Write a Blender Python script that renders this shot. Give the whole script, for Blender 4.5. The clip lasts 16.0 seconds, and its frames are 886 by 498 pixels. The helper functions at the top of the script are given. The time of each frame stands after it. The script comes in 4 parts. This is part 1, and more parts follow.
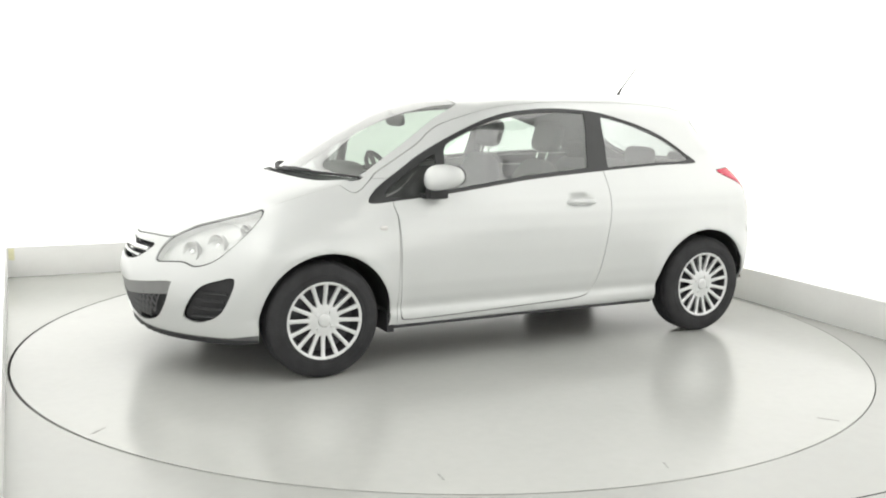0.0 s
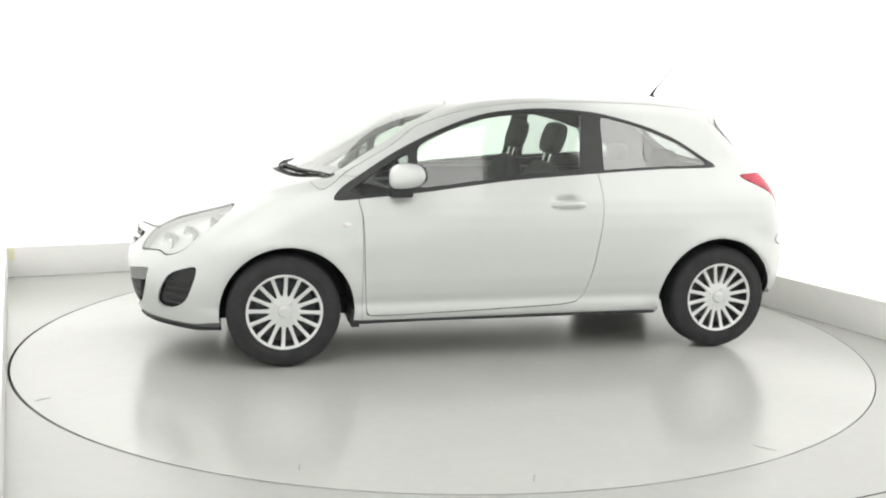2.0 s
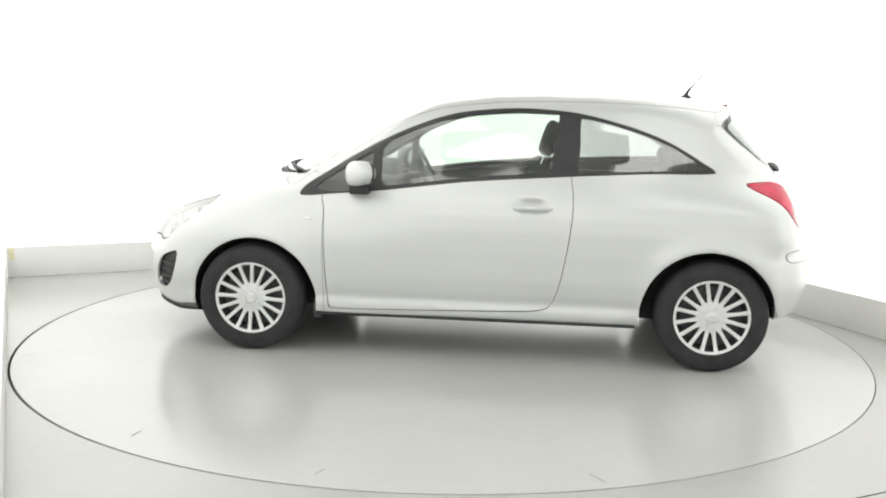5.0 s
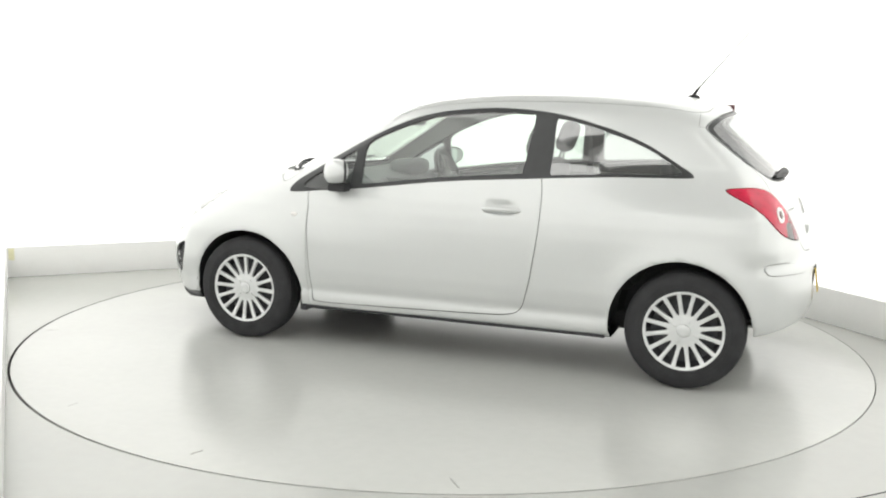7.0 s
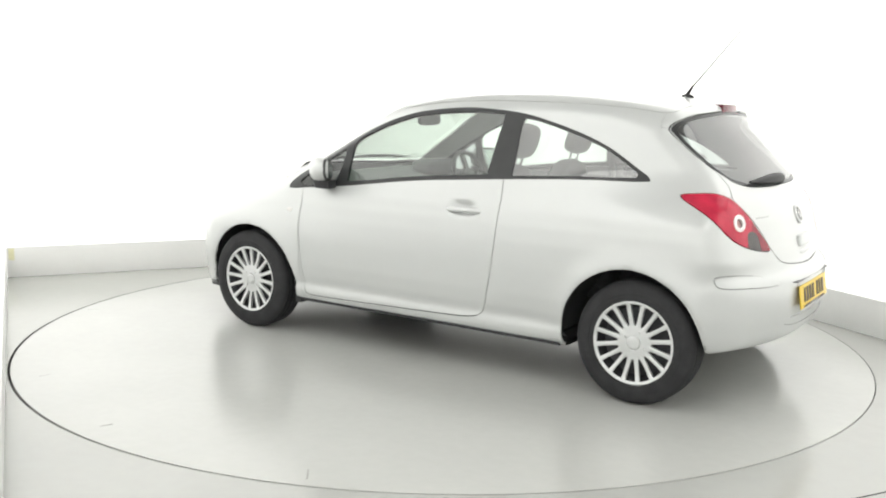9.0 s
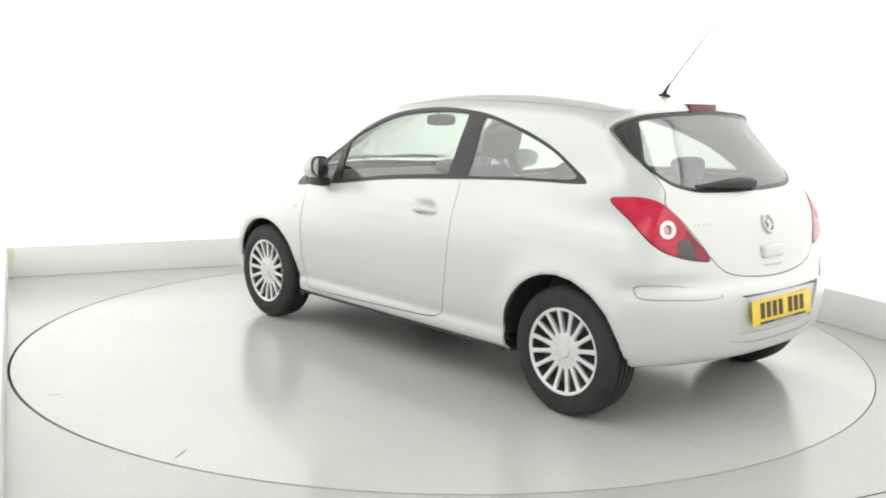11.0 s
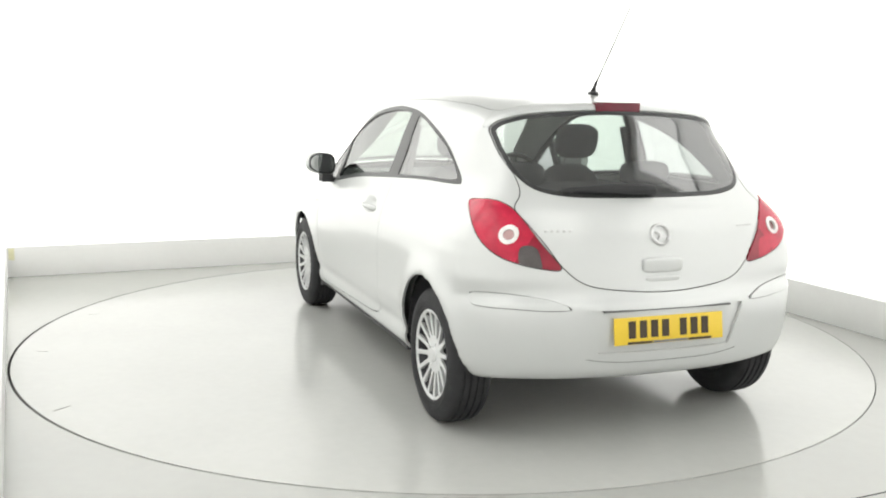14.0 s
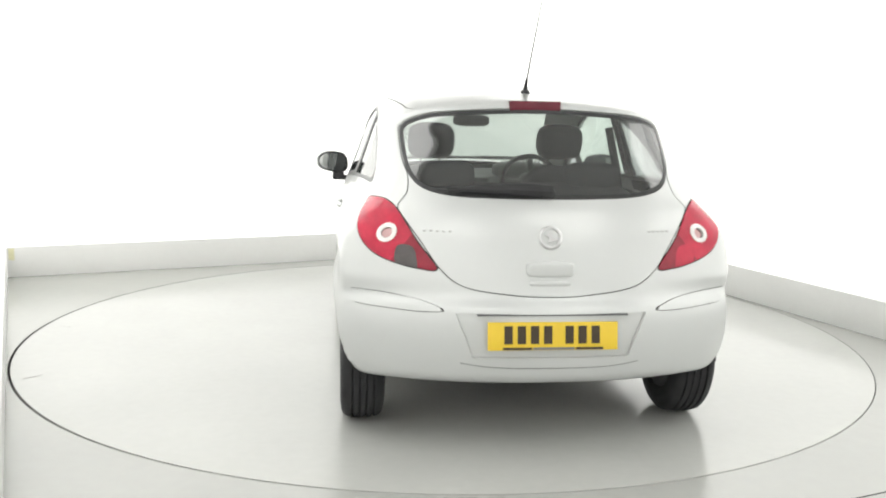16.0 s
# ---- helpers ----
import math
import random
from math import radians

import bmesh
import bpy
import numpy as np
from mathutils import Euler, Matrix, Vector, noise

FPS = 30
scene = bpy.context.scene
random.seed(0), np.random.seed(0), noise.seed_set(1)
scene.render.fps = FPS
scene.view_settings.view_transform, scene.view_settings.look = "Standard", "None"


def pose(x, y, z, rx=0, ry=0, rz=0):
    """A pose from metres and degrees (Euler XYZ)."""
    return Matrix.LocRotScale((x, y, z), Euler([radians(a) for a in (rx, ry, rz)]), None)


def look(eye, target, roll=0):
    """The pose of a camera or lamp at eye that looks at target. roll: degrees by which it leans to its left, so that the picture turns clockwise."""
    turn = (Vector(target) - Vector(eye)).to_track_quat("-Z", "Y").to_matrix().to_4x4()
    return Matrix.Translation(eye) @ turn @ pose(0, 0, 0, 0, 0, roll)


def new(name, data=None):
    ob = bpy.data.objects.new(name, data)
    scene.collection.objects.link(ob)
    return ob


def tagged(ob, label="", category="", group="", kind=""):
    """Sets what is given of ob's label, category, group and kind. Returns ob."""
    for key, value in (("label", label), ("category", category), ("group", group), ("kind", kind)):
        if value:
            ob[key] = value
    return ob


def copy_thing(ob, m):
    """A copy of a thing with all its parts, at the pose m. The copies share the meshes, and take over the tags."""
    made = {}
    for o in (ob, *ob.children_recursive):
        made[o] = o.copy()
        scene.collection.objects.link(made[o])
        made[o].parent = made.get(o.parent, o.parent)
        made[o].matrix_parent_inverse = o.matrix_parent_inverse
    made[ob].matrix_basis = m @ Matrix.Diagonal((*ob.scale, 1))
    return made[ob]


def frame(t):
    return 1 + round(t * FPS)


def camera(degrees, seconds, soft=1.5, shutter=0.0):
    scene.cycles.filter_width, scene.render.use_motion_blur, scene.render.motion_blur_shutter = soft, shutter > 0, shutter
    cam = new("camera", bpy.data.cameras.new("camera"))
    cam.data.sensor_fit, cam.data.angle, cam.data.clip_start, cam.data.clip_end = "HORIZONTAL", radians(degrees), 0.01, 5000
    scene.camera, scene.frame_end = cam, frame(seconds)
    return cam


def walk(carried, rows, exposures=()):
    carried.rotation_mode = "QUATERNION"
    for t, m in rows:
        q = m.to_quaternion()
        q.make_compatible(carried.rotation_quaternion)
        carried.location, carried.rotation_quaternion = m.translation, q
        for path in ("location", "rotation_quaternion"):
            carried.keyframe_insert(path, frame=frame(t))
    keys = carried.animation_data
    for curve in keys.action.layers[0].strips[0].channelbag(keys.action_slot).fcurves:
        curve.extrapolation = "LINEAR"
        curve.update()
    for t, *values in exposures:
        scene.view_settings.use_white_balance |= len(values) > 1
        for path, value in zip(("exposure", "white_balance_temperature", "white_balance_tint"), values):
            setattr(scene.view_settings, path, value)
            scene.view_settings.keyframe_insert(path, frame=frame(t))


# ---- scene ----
# ---- camera: it stands still before the turntable ----
EYE = Vector((0.0, -5.6889, 1.4187))
AIM = EYE + Vector((-0.001875, 0.987588, -0.157057))
cam = camera(50.10, 16.0, soft=2.0)
walk(cam, [(0.0, look(EYE, AIM, 1.104)), (16.0, look(EYE, AIM, 1.104))], exposures=[(0.0, 0.0), (16.0, 0.0)])

# ---- light: a white booth with backlit fabric walls above a plinth, ceiling light panels, and a fill glow added to the front wall ----
world = bpy.data.worlds.new("studio")
scene.world = world
world.use_nodes = True
world.node_tree.nodes["Background"].inputs[0].default_value = (0.9, 0.95, 1.0, 1)
world.node_tree.nodes["Background"].inputs[1].default_value = 0.15

ROOM_TURN = 24.5          # the bay stands askew to the camera
ROOM = pose(0, 0, 0, 0, 0, ROOM_TURN)
LEFT, RIGHT, BACK, FRONT, CEILING = -2.47, 2.50, 2.70, -8.0, 3.3
# The last two, in the middle, are unseen fill added for the car's near side.
LAMPS = [(-1.9, 1.3), (1.9, 1.3), (-1.9, -1.4), (1.9, -1.4), (-1.9, -4.1), (1.9, -4.1), (0.0, -4.1), (0.0, -6.4)]
LAMP_W, LAMP_L, LAMP_POWER = 0.9, 2.3, 3.0
WALL_GLOW, LEFT_DIM_GLOW, FRONT_FILL_GLOW = 0.98, 0.66, 0.35
for lx, ly in LAMPS:
    lamp = bpy.data.lights.new("ceiling_lamp", "AREA")
    lamp.shape, lamp.size, lamp.size_y, lamp.energy = "RECTANGLE", LAMP_W, LAMP_L, LAMP_POWER
    lamp.color = (1.0, 0.998, 0.952)
    new("ceiling_lamp", lamp).matrix_world = ROOM @ pose(lx, ly, CEILING - 0.09)

# ---------------------------------------------------------------- materials
def material(name, colour, rough=0.5, metal=0.0, grain=0.0, scale=8.0, bump=0.0, bump_scale=60.0, coat=0.0, rough_var=0.0, fine=0.0, spec=0.5):
    """A Principled surface whose colour, gloss and relief vary at two scales."""
    m = bpy.data.materials.new(name)
    m.use_nodes = True
    t = m.node_tree
    b = t.nodes["Principled BSDF"]
    b.inputs["Base Color"].default_value = (*colour, 1)
    b.inputs["Roughness"].default_value = rough
    b.inputs["Metallic"].default_value = metal
    b.inputs["Coat Weight"].default_value = coat
    b.inputs["Specular IOR Level"].default_value = spec
    b.inputs["Coat Roughness"].default_value = 0.04
    co = t.nodes.new("ShaderNodeTexCoord")

    def noise_at(s, detail=4):
        n = t.nodes.new("ShaderNodeTexNoise")
        n.inputs["Scale"].default_value, n.inputs["Detail"].default_value = s, detail
        t.links.new(co.outputs["Object"], n.inputs["Vector"])
        return n.outputs["Fac"]

    if grain:
        big, small = noise_at(scale), noise_at(scale * 14)
        add = t.nodes.new("ShaderNodeMath")
        add.operation = "MULTIPLY_ADD"
        t.links.new(small, add.inputs[0])
        add.inputs[1].default_value = fine or 0.5
        t.links.new(big, add.inputs[2])
        ramp = t.nodes.new("ShaderNodeMapRange")
        ramp.inputs["From Min"].default_value, ramp.inputs["From Max"].default_value = 0.4, 1.1
        ramp.inputs["To Min"].default_value, ramp.inputs["To Max"].default_value = 1 - grain, 1 + grain
        t.links.new(add.outputs[0], ramp.inputs["Value"])
        mul = t.nodes.new("ShaderNodeVectorMath")
        mul.operation = "SCALE"
        mul.inputs[0].default_value = colour
        t.links.new(ramp.outputs[0], mul.inputs["Scale"])
        t.links.new(mul.outputs[0], b.inputs["Base Color"])
    if rough_var:
        rr = t.nodes.new("ShaderNodeMapRange")
        rr.inputs["From Min"].default_value, rr.inputs["From Max"].default_value = 0.3, 0.7
        rr.inputs["To Min"].default_value, rr.inputs["To Max"].default_value = max(rough - rough_var, 0.02), rough + rough_var
        t.links.new(noise_at(scale * 0.6, 6), rr.inputs["Value"])
        t.links.new(rr.outputs[0], b.inputs["Roughness"])
    if bump:
        bp = t.nodes.new("ShaderNodeBump")
        bp.inputs["Strength"].default_value, bp.inputs["Distance"].default_value = bump, 0.002
        t.links.new(noise_at(bump_scale, 5), bp.inputs["Height"])
        t.links.new(bp.outputs[0], b.inputs["Normal"])
    return m


def glass(name, tint, gloss=0.03, sheen=0.10):
    """A clear pane: tinted, straight-through, with a mirror gloss that grows at grazing angles."""
    m = bpy.data.materials.new(name)
    m.use_nodes = True
    t = m.node_tree
    t.nodes.clear()
    out, mix = t.nodes.new("ShaderNodeOutputMaterial"), t.nodes.new("ShaderNodeMixShader")
    clear, shine, edge = t.nodes.new("ShaderNodeBsdfTransparent"), t.nodes.new("ShaderNodeBsdfGlossy"), t.nodes.new("ShaderNodeLayerWeight")
    clear.inputs[0].default_value = (*tint, 1)
    shine.inputs["Roughness"].default_value = gloss
    edge.inputs["Blend"].default_value = 0.5
    curve, scale = t.nodes.new("ShaderNodeMath"), t.nodes.new("ShaderNodeMath")
    curve.operation, scale.operation = "POWER", "MULTIPLY_ADD"
    curve.inputs[1].default_value = 4.5
    scale.inputs[1].default_value, scale.inputs[2].default_value = 0.85, sheen
    t.links.new(edge.outputs["Facing"], curve.inputs[0])
    t.links.new(curve.outputs[0], scale.inputs[0])
    t.links.new(scale.outputs[0], mix.inputs[0])
    t.links.new(clear.outputs[0], mix.inputs[1])
    t.links.new(shine.outputs[0], mix.inputs[2])
    t.links.new(mix.outputs[0], out.inputs[0])
    return m


def lens(name, colour, rough=0.08, bump=0.0):
    """Coloured lamp plastic."""
    m = material(name, colour, rough, coat=0.25, spec=0.3, grain=0.3, scale=18, bump=bump, bump_scale=130)
    return m


BACKLIT = material("backlit_white_fabric", (0.80, 0.80, 0.79), 0.8, grain=0.015, scale=1.5, bump=0.05, bump_scale=300)
BACKLIT.node_tree.nodes["Principled BSDF"].inputs["Emission Color"].default_value = (1.0, 0.998, 0.965, 1)
BACKLIT.node_tree.nodes["Principled BSDF"].inputs["Emission Strength"].default_value = WALL_GLOW
# Left wall's copy with its glow cut, to darken the floor beside it.
LEFT_DIM_FABRIC = BACKLIT.copy()
LEFT_DIM_FABRIC.name = "left_dimmed_fabric"
LEFT_DIM_FABRIC.node_tree.nodes["Principled BSDF"].inputs["Emission Strength"].default_value = LEFT_DIM_GLOW
# Glow added to the unseen front wall to brighten the car's near side.
FRONT_FILL = BACKLIT.copy()
FRONT_FILL.name = "front_wall_fill_glow"
FRONT_FILL.node_tree.nodes["Principled BSDF"].inputs["Emission Strength"].default_value = FRONT_FILL_GLOW
CEILING_PAINT = material("grey_ceiling_paint", (0.45, 0.45, 0.445), 0.8, grain=0.04, scale=2.0)
PLINTH = material("pale_plinth_paint", (0.84, 0.84, 0.825), 0.45, grain=0.03, scale=2.0, bump=0.04)
FLOOR = material("grey_epoxy_floor", (0.43, 0.435, 0.414), 0.20, grain=0.045, scale=1.1, rough_var=0.05, bump=0.02, bump_scale=25)
DISC = material("grey_turntable_coating", (0.515, 0.52, 0.498), 0.195, grain=0.05, scale=1.3, rough_var=0.06, bump=0.02, bump_scale=22)
GAP = material("dark_gap", (0.025, 0.025, 0.025), 0.9)
MARK = material("scuff_mark", (0.30, 0.30, 0.28), 0.6, grain=0.3, scale=40)
TAPE = material("yellow_tape", (0.82, 0.80, 0.55), 0.6, grain=0.1, scale=30)
PANEL_FRAME = material("white_metal_frame", (0.8, 0.8, 0.8), 0.4)
PAINT = material("pale_silver_paint", (0.615, 0.627, 0.622), 0.34, metal=0.25, spec=0.30, coat=0.50, grain=0.012, scale=3.0, bump=0.012, bump_scale=900)
BLACK_TRIM = material("black_trim", (0.040, 0.041, 0.042), 0.28, spec=0.35, grain=0.12, scale=20)
BLACK_PLASTIC = material("black_plastic", (0.034, 0.034, 0.036), 0.55, spec=0.3, grain=0.15, scale=25, bump=0.15, bump_scale=350)
PANEL_GREY = material("mid_grey_plastic", (0.20, 0.20, 0.20), 0.5, grain=0.08, scale=15)
BADGE = material("brushed_badge_metal", (0.60, 0.60, 0.60), 0.32, metal=0.85, grain=0.1, scale=60)
GREY_PLASTIC = material("grey_plastic", (0.11, 0.112, 0.115), 0.5, grain=0.12, scale=20, bump=0.1, bump_scale=300)
SEAM = material("shut_and_shade_line", (0.07, 0.07, 0.07), 0.9)
RUBBER = material("tyre_rubber", (0.034, 0.034, 0.036), 0.66, spec=0.22, grain=0.25, scale=14, bump=0.3, bump_scale=240, rough_var=0.1)
STEEL = material("dark_steel_rim", (0.06, 0.06, 0.065), 0.5, metal=0.6, grain=0.2, scale=25)
COVER = material("silver_wheel_cover", (0.68, 0.69, 0.69), 0.30, metal=0.35, coat=0.4, grain=0.05, scale=20)
CHROME = material("chrome", (0.80, 0.80, 0.80), 0.10, metal=1.0)
FABRIC = material("dark_seat_fabric", (0.060, 0.062, 0.066), 0.9, grain=0.25, scale=30, spec=0.2)
DASH = material("dark_dashboard_plastic", (0.17, 0.175, 0.175), 0.6, grain=0.15, scale=18, bump=0.2, bump_scale=300)
PILLAR_TRIM = material("charcoal_pillar_trim", (0.10, 0.102, 0.106), 0.7, grain=0.12, scale=18, bump=0.2, bump_scale=300)
LINING = material("grey_headlining", (0.58, 0.585, 0.57), 0.9, grain=0.05, scale=25, bump=0.2, bump_scale=400)
RED_LENS = lens("red_lens", (0.50, 0.020, 0.055), bump=0.35)
DEEP_LENS = lens("deep_red_lens", (0.27, 0.016, 0.035), bump=0.35)
SMOKE_LENS = lens("smoked_lens", (0.09, 0.08, 0.08))
WHITE_LENS = lens("white_lens", (0.80, 0.785, 0.77))
BRAKE_LENS = lens("dark_red_lens", (0.13, 0.013, 0.026), bump=0.3)
BULB = material("reflector_bowl", (0.55, 0.36, 0.36), 0.25, metal=0.5)
HEAD_BOWL = material("headlight_reflector", (0.72, 0.72, 0.71), 0.3, metal=0.35, grain=0.08, scale=22)
PLATE = material("yellow_plate", (0.80, 0.56, 0.040), 0.35, grain=0.03, scale=25)
INK = material("plate_ink", (0.045, 0.03, 0.015), 0.5)
GLASS = glass("pale_green_glass", (0.75, 0.84, 0.775), sheen=0.16)
SCREEN_GLASS = glass("windscreen_glass", (0.76, 0.82, 0.77), sheen=0.36)
REAR_GLASS = glass("grey_green_glass", (0.70, 0.74, 0.73), sheen=0.20)
SIDE_GLASS = glass("tinted_side_glass", (0.62, 0.66, 0.64), sheen=0.24)
CORNER_PANE = glass("smoked_corner_glass", (0.42, 0.44, 0.44))
LENS_GLASS = glass("clear_lamp_cover", (0.94, 0.95, 0.95))
MIRROR = material("mirror_glass", (0.55, 0.57, 0.57), 0.02, metal=1.0)

GLOW = bpy.data.materials.new("light_panel_diffuser")
GLOW.use_nodes = True
GLOW.node_tree.nodes["Principled BSDF"].inputs["Base Color"].default_value = (0.9, 0.9, 0.9, 1)
GLOW.node_tree.nodes["Principled BSDF"].inputs["Emission Color"].default_value = (1, 0.995, 0.97, 1)
GLOW.node_tree.nodes["Principled BSDF"].inputs["Emission Strength"].default_value = 1.1

# ---------------------------------------------------------------- mesh helpers
def finish(name, bm, mat, parent=None, label="", smooth_faces=True, bevel=0.0):
    """One bmesh as one object; smooth shading breaks at edges over 35 degrees."""
    if bevel:
        edges = [e for e in bm.edges if len(e.link_faces) == 2 and e.calc_face_angle(0) > 0.6]
        bmesh.ops.bevel(bm, geom=edges, offset=bevel, segments=2, affect="EDGES", profile=0.6, clamp_overlap=True)
    bmesh.ops.recalc_face_normals(bm, faces=bm.faces[:])
    for f in bm.faces:
        f.smooth = smooth_faces
    for e in bm.edges:
        e.smooth = not (len(e.link_faces) == 2 and e.calc_face_angle(0) > radians(35))
    me = bpy.data.meshes.new(name)
    bm.to_mesh(me)
    bm.free()
    me.materials.append(mat)
    ob = new(name, me)
    ob.parent = parent
    if label:
        ob["label"] = label
    return ob


def part(name, bm, mat, parent, label="", bevel=0.0):
    return finish(name, bm, mat, parent, label, True, bevel)


def box(bm, x0, x1, y0, y1, z0, z1, m=None):
    made = bmesh.ops.create_cube(bm, size=1.0)["verts"]
    place = Matrix.Translation(((x0 + x1) / 2, (y0 + y1) / 2, (z0 + z1) / 2)) @ Matrix.Diagonal((x1 - x0, y1 - y0, z1 - z0, 1))
    bmesh.ops.transform(bm, matrix=(m @ place) if m else place, verts=made)
    return made


def lathe(bm, profile, n=64, m=None, a0=0.0, a1=2 * math.pi):
    """Turn (radius, height) pairs about the y axis."""
    full = abs(a1 - a0 - 2 * math.pi) < 1e-6
    rings = []
    count = n if full else n + 1
    for k in range(count):
        a = a0 + (a1 - a0) * k / n
        ring = []
        for r, h in profile:
            p = Vector((r * math.cos(a), h, r * math.sin(a)))
            ring.append(bm.verts.new(m @ p if m else p))
        rings.append(ring)
    for k in range(n):
        p, q = rings[k], rings[(k + 1) % count]
        for i in range(len(profile) - 1):
            bm.faces.new((p[i], q[i], q[i + 1], p[i + 1]))
    return rings


def prism(bm, outline_2d, y0, y1, m=None):
    """A closed (x, z) outline with depth along y."""
    a = [Vector((x, y0, z)) for x, z in outline_2d]
    b = [Vector((x, y1, z)) for x, z in outline_2d]
    va = [bm.verts.new(m @ p if m else p) for p in a]
    vb = [bm.verts.new(m @ p if m else p) for p in b]
    bm.faces.new(va)
    bm.faces.new(vb[::-1])
    for i in range(len(va)):
        j = (i + 1) % len(va)
        bm.faces.new((va[i], va[j], vb[j], vb[i]))


def tube(bm, points, radius, sides=8):
    """A round rod along points; radius may be a list."""
    radii = radius if isinstance(radius, (list, tuple)) else [radius] * len(points)
    rings = []
    for i, p in enumerate(points):
        d = (Vector(points[min(i + 1, len(points) - 1)]) - Vector(points[max(i - 1, 0)])).normalized()
        s = d.cross(Vector((0, 0, 1)) if abs(d.z) < 0.9 else Vector((1, 0, 0))).normalized()
        u = s.cross(d)
        rings.append([bm.verts.new(Vector(p) + (s * math.cos(a) + u * math.sin(a)) * radii[i]) for a in [2 * math.pi * k / sides for k in range(sides)]])
    for p, q in zip(rings, rings[1:]):
        for k in range(sides):
            bm.faces.new((p[k], p[(k + 1) % sides], q[(k + 1) % sides], q[k]))
    bm.faces.new(rings[0][::-1])
    bm.faces.new(rings[-1])


def blob(bm, centre, size, power=0.5, m=None, n=20):
    """A rounded box: a superellipsoid of half sizes."""
    def c(a, p):
        k = math.cos(a)
        return math.copysign(abs(k) ** p, k)

    def s(a, p):
        k = math.sin(a)
        return math.copysign(abs(k) ** p, k)
    rows = []
    for i in range(n + 1):
        v = -math.pi / 2 + math.pi * i / n
        row = []
        for j in range(2 * n):
            h = math.pi * j / n
            p = Vector((size[0] * c(v, power) * c(h, power), size[1] * c(v, power) * s(h, power), size[2] * s(v, power))) + Vector(centre)
            row.append(bm.verts.new(m @ p if m else p))
        rows.append(row)
    for a, b in zip(rows, rows[1:]):
        for j in range(2 * n):
            k = (j + 1) % (2 * n)
            bm.faces.new((a[j], a[k], b[k], b[j]))
    bmesh.ops.remove_doubles(bm, verts=bm.verts[:], dist=1e-5)


# ---------------------------------------------------------------- the studio bay
DISC_R, GAP_W = 2.433, 0.006


def flat_ring(name, r0, r1, z, mat, n=256):
    bm = bmesh.new()
    a = [bm.verts.new((r0 * math.cos(k * 2 * math.pi / n), r0 * math.sin(k * 2 * math.pi / n), z)) for k in range(n)]
    b = [bm.verts.new((r1 * math.cos(k * 2 * math.pi / n), r1 * math.sin(k * 2 * math.pi / n), z)) for k in range(n)]
    for k in range(n):
        j = (k + 1) % n
        bm.faces.new((a[k], b[k], b[j], a[j]))
    return finish(name, bm, mat, smooth_faces=False)


HOLE_SHIFT = pose(-0.0045, -0.0025, 0)
floor = tagged(flat_ring("floor", DISC_R + GAP_W, 8.6, 0.0, FLOOR), "glossy pale grey epoxy studio floor around a turntable", "floor", kind="structure")
floor.matrix_world = HOLE_SHIFT
pit = tagged(flat_ring("floor_gap", DISC_R - 0.1, DISC_R + 0.1, -0.03, GAP), "dark narrow gap around the turntable", "floor gap", kind="structure")


def make_turntable():
    bm = bmesh.new()
    n = 256
    bmesh.ops.create_circle(bm, cap_ends=True, segments=n, radius=DISC_R - 0.003)
    r = bmesh.ops.extrude_face_region(bm, geom=bm.faces[:])
    verts = [v for v in r["geom"] if isinstance(v, bmesh.types.BMVert)]
    bmesh.ops.translate(bm, vec=(0, 0, -0.02), verts=verts)
    for v in verts:
        v.co.x *= DISC_R / (DISC_R - 0.003)
        v.co.y *= DISC_R / (DISC_R - 0.003)
    ob = finish("turntable", bm, DISC, smooth_faces=False)
    tagged(ob, "round glossy pale grey turntable flush with the floor", "turntable")
    rng = random.Random(4)
    for k in range(6):
        a, ln = rng.uniform(0, 6.28), rng.uniform(0.05, 0.12)
        sm = bmesh.new()
        rad = rng.uniform(2.25, 2.36)
        box(sm, -ln / 2, ln / 2, -0.004, 0.004, 0.0005, 0.0012, pose(rad * math.cos(a), rad * math.sin(a), 0, 0, 0, math.degrees(a) + rng.uniform(-25, 25)))
        part("scuff", sm, MARK, ob)
    return ob


turntable = make_turntable()


def room_box(name, x0, x1, y0, y1, z0, z1, mat, label, category):
    bm = bmesh.new()
    box(bm, x0, x1, y0, y1, z0, z1)
    ob = finish(name, bm, mat, bevel=min(0.006, (z1 - z0) * 0.2))
    ob.matrix_world = ROOM
    return tagged(ob, label, category, kind="structure")


PL, PT = 0.235, 0.03
room_box("wall_back", LEFT - 0.1, RIGHT + 0.1, BACK, BACK + 0.12, 0, CEILING, BACKLIT, "glowing white backlit fabric studio wall", "wall")
room_box("wall_left", LEFT - 0.12, LEFT, FRONT, BACK, 0, CEILING, LEFT_DIM_FABRIC, "glowing white backlit fabric studio wall", "wall")
room_box("wall_right", RIGHT, RIGHT + 0.12, FRONT, BACK, 0, CEILING, BACKLIT, "glowing white backlit fabric studio wall", "wall")
room_box("wall_front", LEFT - 0.1, RIGHT + 0.1, FRONT - 0.12, FRONT, 0, CEILING, FRONT_FILL, "unseen white studio wall with an added fill glow", "wall")
room_box("baseboard_back", LEFT + 0.021, RIGHT - PT - 0.002, BACK - PT, BACK - 0.002, 0, PL, PLINTH, "pale grey painted plinth along the wall", "plinth")
room_box("baseboard_right", RIGHT - PT, RIGHT - 0.002, FRONT + 0.1, BACK - 0.002, 0, PL, PLINTH, "pale grey painted plinth along the wall", "plinth")
